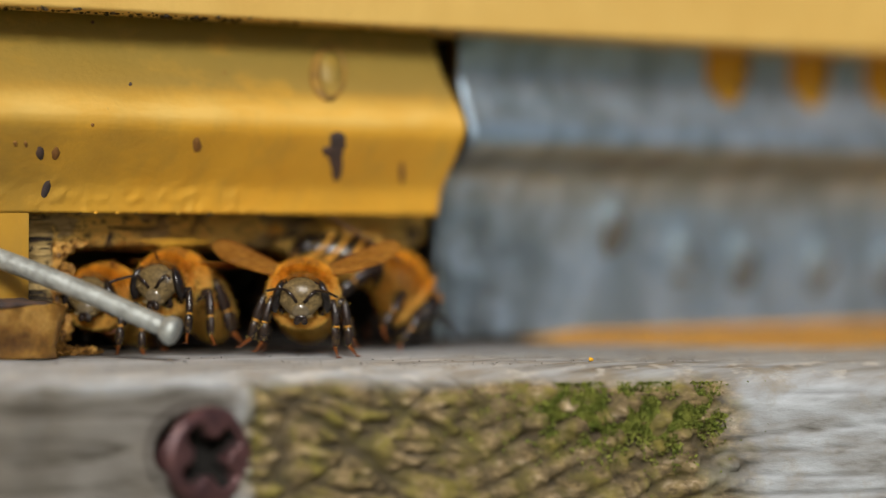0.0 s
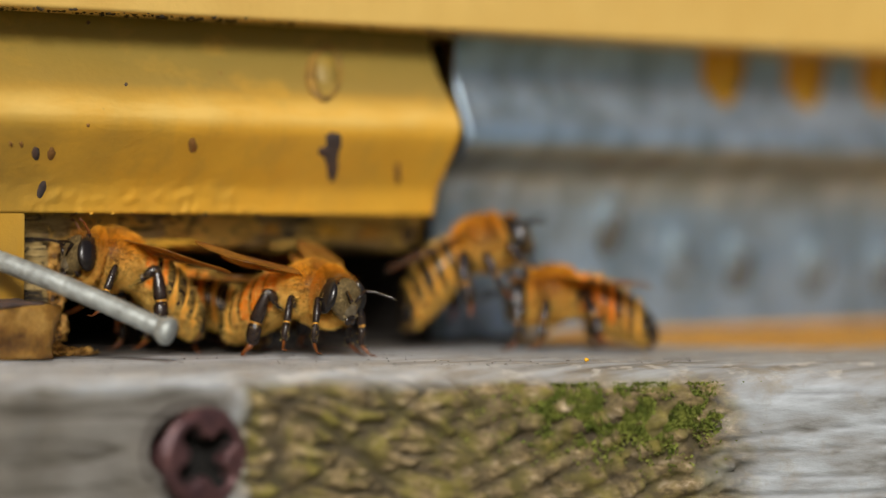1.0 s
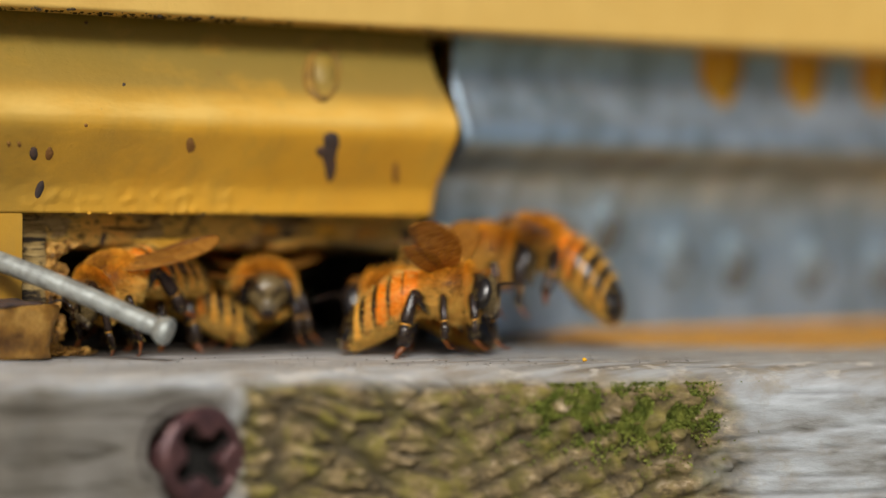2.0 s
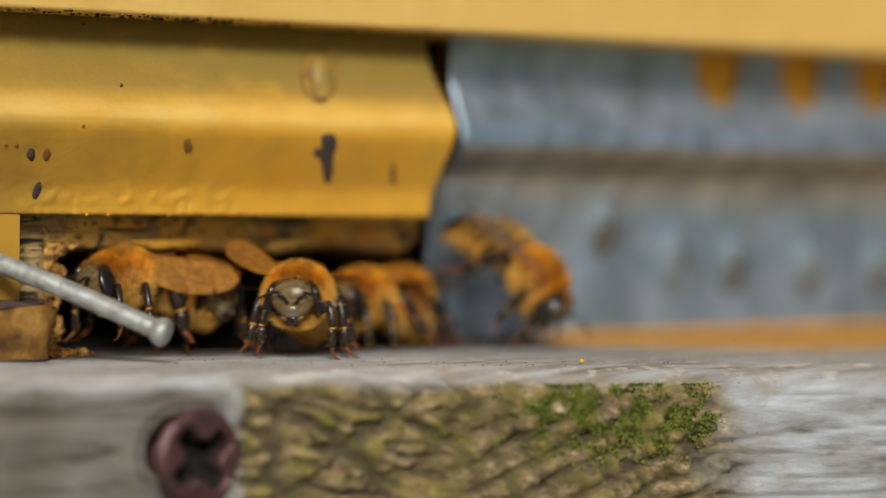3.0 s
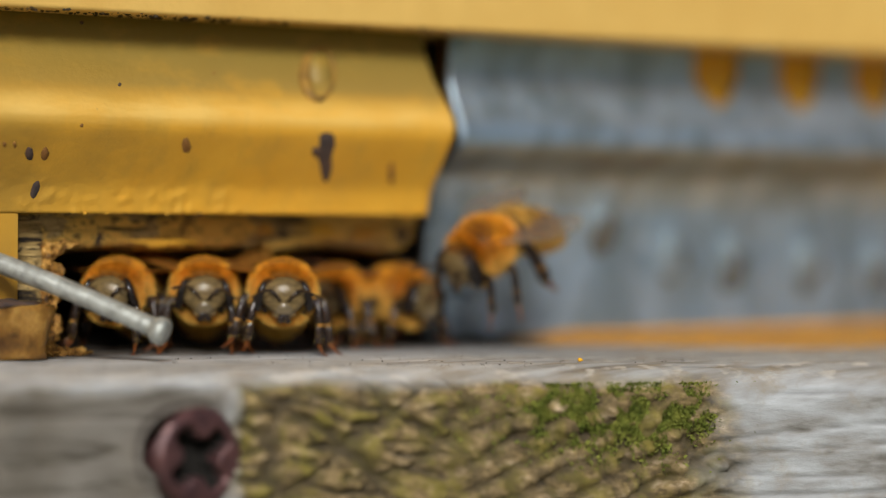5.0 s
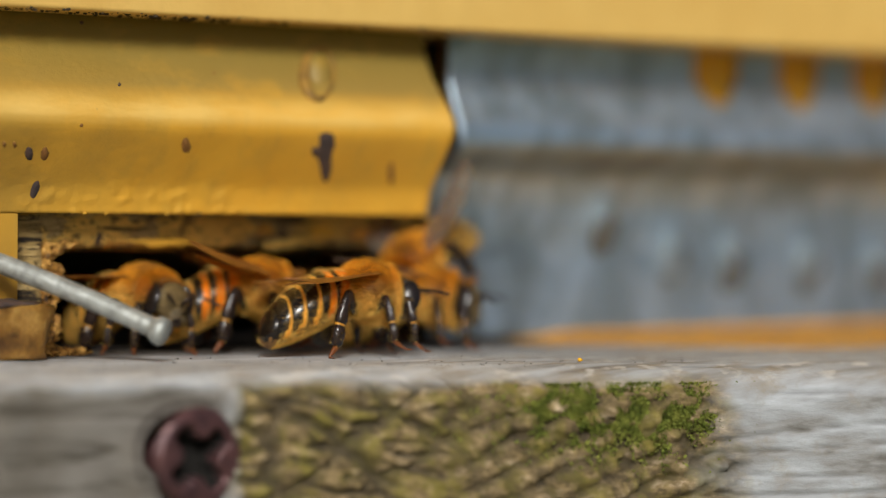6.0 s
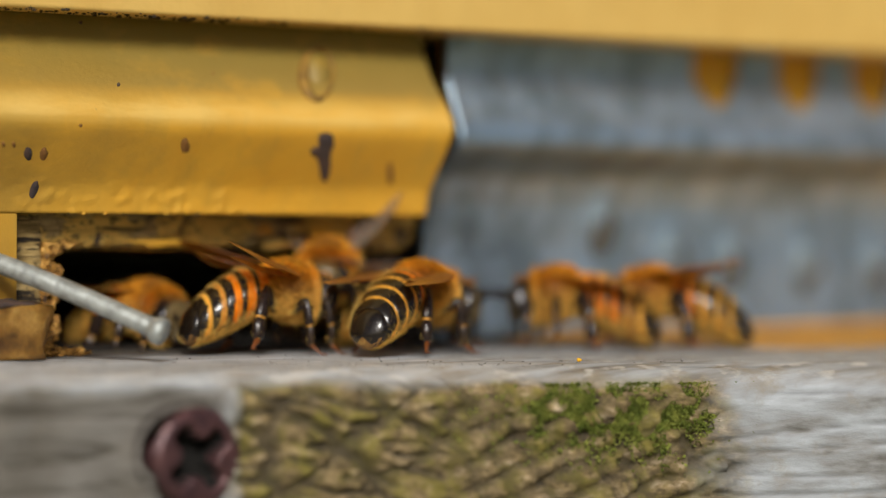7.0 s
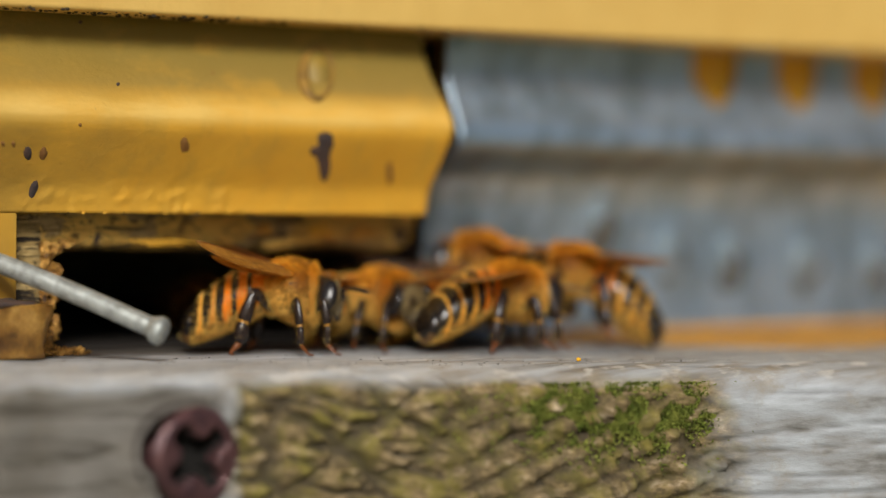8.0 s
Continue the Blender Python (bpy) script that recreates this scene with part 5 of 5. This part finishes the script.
    carry(bees['deep'], [
        (0, at(3.8, 26.8, 0.02, 0, 0, -126.0)),
        (1, at(-2.1, 18.8, 0.02, 0, 0, -126.0)),
        (1.5, at(-10.8, 5.3, 0.02, 0, 0, -126.0)),
        (1.7, at(-11.7, 3.5, 0.02, 0, 0, -124.0)),
        (2.2, at(-15.2, 3.3, 0.02, 0, 0, -112.0)),
        (2.8, at(-18.5, 3.6, 0.02, 0, 0, -96.0)),
        (3, at(-20.1, 2.2, 0.02, 0, 0, -83.0)),
        (3.2, at(-19.5, 3.0, 0.02, 0, 0, -86.0)),
        (3.5, at(-22.2, 1.3, 0.02, 0, 0, -76.0)),
        (3.7, at(-21.5, 0.8, 0.02, 0, 0, -80.0)),
        (4, at(-20.8, -1.0, 0.02, 0, 0, -92.0)),
        (4.2, at(-20.4, -1.3, 0.02, 0, 0, -108.0)),
        (4.5, at(-22.2, -1.2, 0.02, 0, 0, -138.0)),
        (4.7, at(-21.9, -1.4, 0.02, 0, 0, -161.0)),
        (5, at(-20.5, 0.1, 0.02, 0, 0, -121.0)),
        (5.4, at(-18.2, 0.8, 0.02, 0, 0, -56.0)),
        (5.8, at(-16.2, 0.6, 0.02, 0, 0, -26.0)),
        (6, at(-16.1, -0.7, 0.02, 0, 0, -22.0)),
        (6.2, at(-14.8, -1.6, 0.02, 0, 0, -19.0)),
        (6.5, at(-15.0, -2.7, 0.02, 0, 0, -18.0)),
        (6.7, at(-14.5, -3.1, 0.02, 0, 0, -16.0)),
        (7, at(-16.2, -4.3, 0.02, 0, 0, -12.0)),
        (7.2, at(-16.1, -4.4, 0.02, 0, 0, -16.0)),
        (7.5, at(-16.3, -5.5, 0.02, 0, 0, -28.0)),
        (7.7, at(-16.7, -5.2, 0.02, 0, 0, -34.0)),
        (8, at(-16.4, -5.4, 0.02, 0, 0, -38.0)),
    ], wings=[(0, 18, 8, 3), (5.3, 18, 8, 3), (5.9, 28, 15, -22), (8, 28, 15, -22)])
    carry(bees['middle'], [
        (0, at(-28.2, 3.0, -0.5, 0, -8, -144.0)),
        (0.2, at(-27.7, 2.9, -0.3, 0, -8, -152.0)),
        (0.4, at(-21.4, 9.3, 0.02, 0, 0, -186.0)),
        (0.7, at(-20.3, 8.5, 0.02, 0, 0, -221.0)),
        (1, at(-21.8, 4.7, -0.3, 0, 0, -223.0)),
        (1.2, at(-22.5, 4.0, -0.4, 0, 0, -226.0)),
        (1.3, at(-22.1, 3.6, -0.5, 0, 0, -226.0)),
        (1.5, at(-22.9, 3.0, -0.6, 0, 0, -228.0)),
        (1.6, at(-23.3, 3.3, -0.6, 0, 0, -229.0)),
        (1.7, at(-23.5, 4.7, -0.6, 0, 0, -231.0)),
        (2.0, at(-22.4, 5.2, -0.3, 0, 0, -196.0)),
        (2.3, at(-20.0, 1.4, 0.02, 0, 0, -148.0)),
        (2.55, at(-17.8, -5.2, 0.02, 0, 0, -126.0)),
        (2.8, at(-16.7, -8.9, 0.02, 0, 0, -122.0)),
        (3, at(-17.8, -8.1, 0.02, 0, 0, -131.0)),
        (3.2, at(-19.1, -7.2, 0.02, 0, 0, -144.0)),
        (3.5, at(-19.6, -6.8, 0.02, 0, 0, -128.0)),
        (3.7, at(-19.1, -7.2, 0.02, 0, 0, -123.0)),
        (4, at(-17.3, -4.8, 0.02, 0, 0, -116.0)),
        (4.2, at(-17.4, -4.7, 0.02, 0, 0, -126.0)),
        (4.5, at(-18.0, -4.2, 0.02, 0, 0, -146.0)),
        (4.7, at(-17.9, -4.3, 0.02, 0, 0, -150.0)),
        (5, at(-17.0, -5.0, 0.02, 0, 0, -121.0)),
        (5.3, at(-17.2, -8.6, 0.02, 0, 0, -66.0)),
        (5.6, at(-15.5, -8.6, 0.02, 0, 0, -36.0)),
        (5.8, at(-15.1, -8.9, 0.02, 0, 0, -24.0)),
        (6, at(-13.2, -10.2, 0.02, 0, 0, -14.0)),
        (6.2, at(-12.7, -10.6, 0.02, 0, 0, -8.0)),
        (6.5, at(-11.6, -12.6, 0.02, 0, 0, -1.0)),
        (6.7, at(-9.1, -10.7, 0.02, 0, 0, 6.0)),
        (7, at(-7.7, -9.3, 0.02, 0, 0, 24.0)),
        (7.2, at(-5.2, -8.7, 0.02, 0, 0, 24.0)),
        (7.5, at(-0.8, -8.1, 0.02, 0, 0, 6.0)),
        (7.7, at(0.5, -9.1, 0.02, 0, 0, -11.0)),
        (8, at(0.7, -9.3, 0.02, 0, 0, -6.0)),
    ], [('mid', -1, 0.0, 0.25, 150)], wings=[(0, 16, 4, 3), (0.6, 10, -6, 3), (1.9, 10, -6, 3), (2.5, 30, 17, -9), (3.1, 28, 16, -9), (3.4, 31, 17, -11), (3.9, 24, 10, -4), (4.7, 26, 10, -4), (5.4, 12, -8, 3), (8, 12, -8, 3)],
        left_wings=[(0, 16, 4, 3), (0.6, 10, -6, 3), (1.9, 10, -6, 3), (2.5, 24, 14, -9), (2.8, 22, 14, -9), (2.97, 6, -8, 3), (3.04, 6, -8, 3), (3.2, 26, 10, -9), (3.4, 29, 12, -9), (3.9, 24, 8, -4), (4.7, 26, 8, -4), (5.4, 12, -8, 3), (8, 12, -8, 3)])
    carry(bees['climber'], [
        (0, at(-8.3, -0.8, 1.40, 0, 40, -28.0)),
        (0.2, at(-7.9, -3.1, 0.83, 0, 36, -34.0)),
        (0.5, at(-3.8, -3.3, 1.37, 0, 20, -42.0)),
        (0.7, at(-1.4, -3.9, 1.19, 0, 5, -42.0)),
        (0.85, at(1.0, -4.5, 2.34, 0, -12, -38.0)),
        (1, at(3.0, -4.6, 3.73, 0, -24, -34.0)),
        (1.2, at(3.3, -4.7, 4.15, 0, -24, -32.0)),
        (1.3, at(2.5, -4.3, 3.96, 0, -18, -36.0)),
        (1.5, at(1.3, -3.5, 3.51, 0, -4, -40.0)),
        (1.6, at(0.8, -3.0, 3.30, 0, 4, -42.0)),
        (1.7, at(0.6, -2.9, 3.23, 0, 5, -42.0)),
        (2.2, at(1.4, -5.9, 2.33, 0, 5, -48.0)),
        (2.8, at(4.0, -3.1, 1.97, 0, 32, -58.0)),
        (3, at(4.6, -1.6, 2.51, 0, 50, -60.0)),
        (3.2, at(4.7, -1.6, 1.98, 0, 52, -60.0)),
        (3.5, at(3.9, -1.4, 2.69, 0, 50, -56.0)),
        (3.7, at(2.9, -0.8, 3.66, 0, 64, -51.0)),
        (4, at(2.3, -0.7, 5.79, 180, 92, 134.0)),
        (4.2, at(1.75, 0.06, 8.35, 196, 62, 146)),
        (4.5, at(3.36, 1.13, 8.40, 245, 36, 184)),
        (4.7, at(3.51, -0.04, 3.75, 300, 16, 206)),
        (4.9, at(2.60, -3.50, 3.90, 325, 22, 194)),
        (5.15, at(1.40, -5.00, 4.40, 350, 34, 168)),
        (5.4, at(1.0, -3.7, 3.57, 0, 40, 156.0)),
        (5.8, at(1.1, -0.9, 3.18, 0, 38, 186.0)),
        (6, at(0.7, 1.2, 2.71, 0, 36, 204.0)),
        (6.2, at(-1.1, 2.6, 2.34, 0, 34, 216.0)),
        (6.5, at(-3.5, 4.4, 2.06, 0, 32, 226.0)),
        (6.7, at(-4.5, 4.7, 1.80, 0, 28, 230.0)),
        (7, at(-7.9, 2.3, 1.80, 0, 15, 230.0)),
        (7.2, at(-5.8, 5.9, 1.00, 0, 5, 214.0)),
        (7.5, at(1.2, 13.9, 0.26, 0, 0, 159.0)),
        (7.75, at(4.8, 16.3, 0.20, 0, 0, 114.0)),
        (8, at(6.3, 17.6, 0.17, 0, 0, 69.0)),
    ], [('mid', 1, 3.9, 4.6, 40)], wings=[(0, 8, -10, 3), (0.7, 10, -4, 3), (2.2, 8, -13, 3), (5.0, 8, -13, 3), (5.7, 34, 40, 0), (7.0, 34, 40, 0), (7.4, 10, 0, 3), (8, 8, -13, 3)])
    carry(bees['comer'], [
        (0, at(39.6, -16.5, -0.44, 0, 0, 142.0)),
        (0.2, at(17.5, -9.1, -0.44, 0, 0, 142.0)),
        (0.4, at(11.9, -8.7, -0.44, 0, 0, 144.0)),
        (0.5, at(10.3, -8.8, -0.44, 0, 0, 144.0)),
        (0.7, at(8.3, -8.6, -0.44, 0, 0, 144.0)),
        (1, at(5.3, -7.6, -0.44, 0, 0, 142.0)),
        (1.2, at(3.4, -6.3, -0.60, 0, 0, 140.0)),
        (1.3, at(2.0, -5.3, -0.60, 0, 0, 138.0)),
        (1.5, at(-1.1, -4.2, -0.60, 0, 0, 136.0)),
        (1.6, at(-2.4, -4.5, -0.60, 0, 0, 134.0)),
        (1.7, at(-4.5, -4.2, -0.60, 0, 0, 132.0)),
        (2.2, at(-6.9, -3.7, -0.60, 0, 0, 124.0)),
        (2.8, at(-7.8, -3.0, -0.60, 0, 0, 129.0)),
        (2.95, at(-7.0, -1.1, -0.60, 0, 0, 174.0)),
        (3.1, at(-6.8, -0.1, -0.60, 0, 0, 234.0)),
        (3.2, at(-6.9, -0.0, -0.60, 0, 0, 262.0)),
        (3.5, at(-7.2, 0.2, -0.60, 0, 0, 264.0)),
        (3.7, at(-7.8, 0.7, -0.60, 0, 0, 254.0)),
        (4, at(-8.9, 0.3, -0.60, 0, 0, 249.0)),
        (4.2, at(-8.7, 0.1, -0.60, 0, 0, 244.0)),
        (4.5, at(-8.6, 0.1, -0.60, 0, 0, 244.0)),
        (4.7, at(-9.0, 0.3, -0.60, 0, 0, 239.0)),
        (5.1, at(-5.8, 4.2, -0.60, 0, 0, 204.0)),
        (5.5, at(0.5, 11.9, -0.60, 0, 0, 134.0)),
        (5.8, at(2.1, 15.8, -0.60, 0, 0, 74.0)),
        (6.4, at(4.9, 19.9, -0.44, 0, 0, 54.0)),
        (7.2, at(4.0, 14.4, -0.60, 0, 0, -16.0)),
        (7.6, at(-5.6, -0.9, -0.60, 0, 0, -66.0)),
        (7.8, at(-6.6, -2.6, -0.60, 0, 0, -76.0)),
        (8, at(-6.5, -2.7, -0.60, 0, 0, -76.0)),
    ], crouch=11)
    carry(bees['lander'], [
        (0, at(84.0, -48.0, 26.0, 0, -20, 106.0)),
        (1.3, at(76.0, -46.0, 24.0, 0, -30, 104.0)),
        (1.5, at(31.0, -33.5, 15.5, 0, -36, 98.0)),
        (1.6, at(10.9, -22.7, 9.8, 0, -34, 96.0)),
        (1.7, at(4.3, -20.4, 7.2, 0, -32, 92.0)),
        (1.9, at(4.9, -7.0, 5.32, 0, -30, 114.0)),
        (2.1, at(3.0, -4.6, 1.65, 0, -5, 139.0)),
        (2.3, at(1.6, -3.7, -0.60, 0, 0, 144.0)),
        (2.6, at(-0.8, -1.9, -0.60, 0, 0, 154.0)),
        (2.85, at(-0.8, 1.8, -0.60, 0, 0, 194.0)),
        (3, at(-0.9, 3.1, -0.60, 0, 0, 229.0)),
        (3.2, at(-1.1, 3.2, -0.60, 0, 0, 254.0)),
        (3.5, at(-1.2, 3.3, -0.60, 0, 0, 264.0)),
        (4, at(-1.8, 2.5, -0.60, 0, 0, 259.0)),
        (4.5, at(-1.9, 2.6, -0.60, 0, 0, 259.0)),
        (4.7, at(-2.0, 2.6, -0.60, 0, 0, 264.0)),
        (5.2, at(-2.8, -0.5, -0.60, 0, 0, 299.0)),
        (5.8, at(-2.7, -3.0, -0.60, 0, 0, 316.0)),
        (6, at(-2.4, -3.3, -0.60, 0, 0, 314.0)),
        (6.2, at(-3.2, -2.7, -0.60, 0, 0, 314.0)),
        (6.5, at(-2.7, -3.1, -0.60, 0, 0, 314.0)),
        (6.7, at(-2.4, -3.3, -0.60, 0, 0, 316.0)),
        (7, at(-1.7, -2.5, -0.60, 0, 0, 316.0)),
        (7.2, at(-1.0, -1.9, -0.60, 0, 0, 322.0)),
        (7.5, at(0.9, -0.8, -0.60, 0, 0, 334.0)),
        (8, at(2.4, -0.6, -0.60, 0, 0, 354.0)),
    ], wings=[(0, 80, 30, 0)] + [(1.2 + k / 30, 82, (2, 44, 2, -40)[k % 4], 0) for k in range(25)] + [(2.1, 26, 8, 9), (8, 26, 8, 9)], crouch=11)
    carry(bees['walker'], [
        (0, at(87.1, -18.9, -0.44, 0, 0, 144.0)),
        (5.6, at(77.9, -21.2, -0.60, 0, 0, 144.0)),
        (5.9, at(56.3, -17.7, -0.44, 0, 0, 144.0)),
        (6.2, at(33.6, -12.3, -0.44, 0, 0, 144.0)),
        (6.5, at(14.4, -8.1, -0.44, 0, 0, 144.0)),
        (6.7, at(8.7, -6.4, -0.44, 0, 0, 144.0)),
        (7, at(7.8, -5.8, -0.44, 0, 0, 142.0)),
        (7.2, at(7.2, -5.3, -0.44, 0, 0, 142.0)),
        (7.5, at(6.5, -3.6, -0.44, 0, 0, 138.0)),
        (7.7, at(6.8, -1.3, -0.44, 0, 0, 136.0)),
        (8, at(4.6, 0.4, 2.16, 0, -5, 132.0)),
    ], crouch=11)
    carry(bees['follower'], [
        (0, at(106.8, -25.8, -0.60, 0, 0, 144.0)),
        (5.7, at(95.9, -25.7, -0.60, 0, 0, 144.0)),
        (6.2, at(54.4, -16.4, -0.44, 0, 0, 142.0)),
        (6.4, at(35.7, -11.4, -0.44, 0, 0, 142.0)),
        (6.5, at(29.4, -10.5, -0.44, 0, 0, 140.0)),
        (6.7, at(18.3, -8.6, -0.44, 0, 0, 138.0)),
        (7, at(14.9, -8.5, -0.44, 0, 0, 136.0)),
        (7.2, at(14.5, -8.2, -0.44, 0, 0, 136.0)),
        (7.5, at(12.2, -9.0, -0.44, 0, 0, 136.0)),
        (7.7, at(9.0, -6.5, 1.01, 0, -10, 136.0)),
        (8, at(8.0, -5.7, 1.39, 0, -14, 136.0)),
    ], crouch=11)


motions()
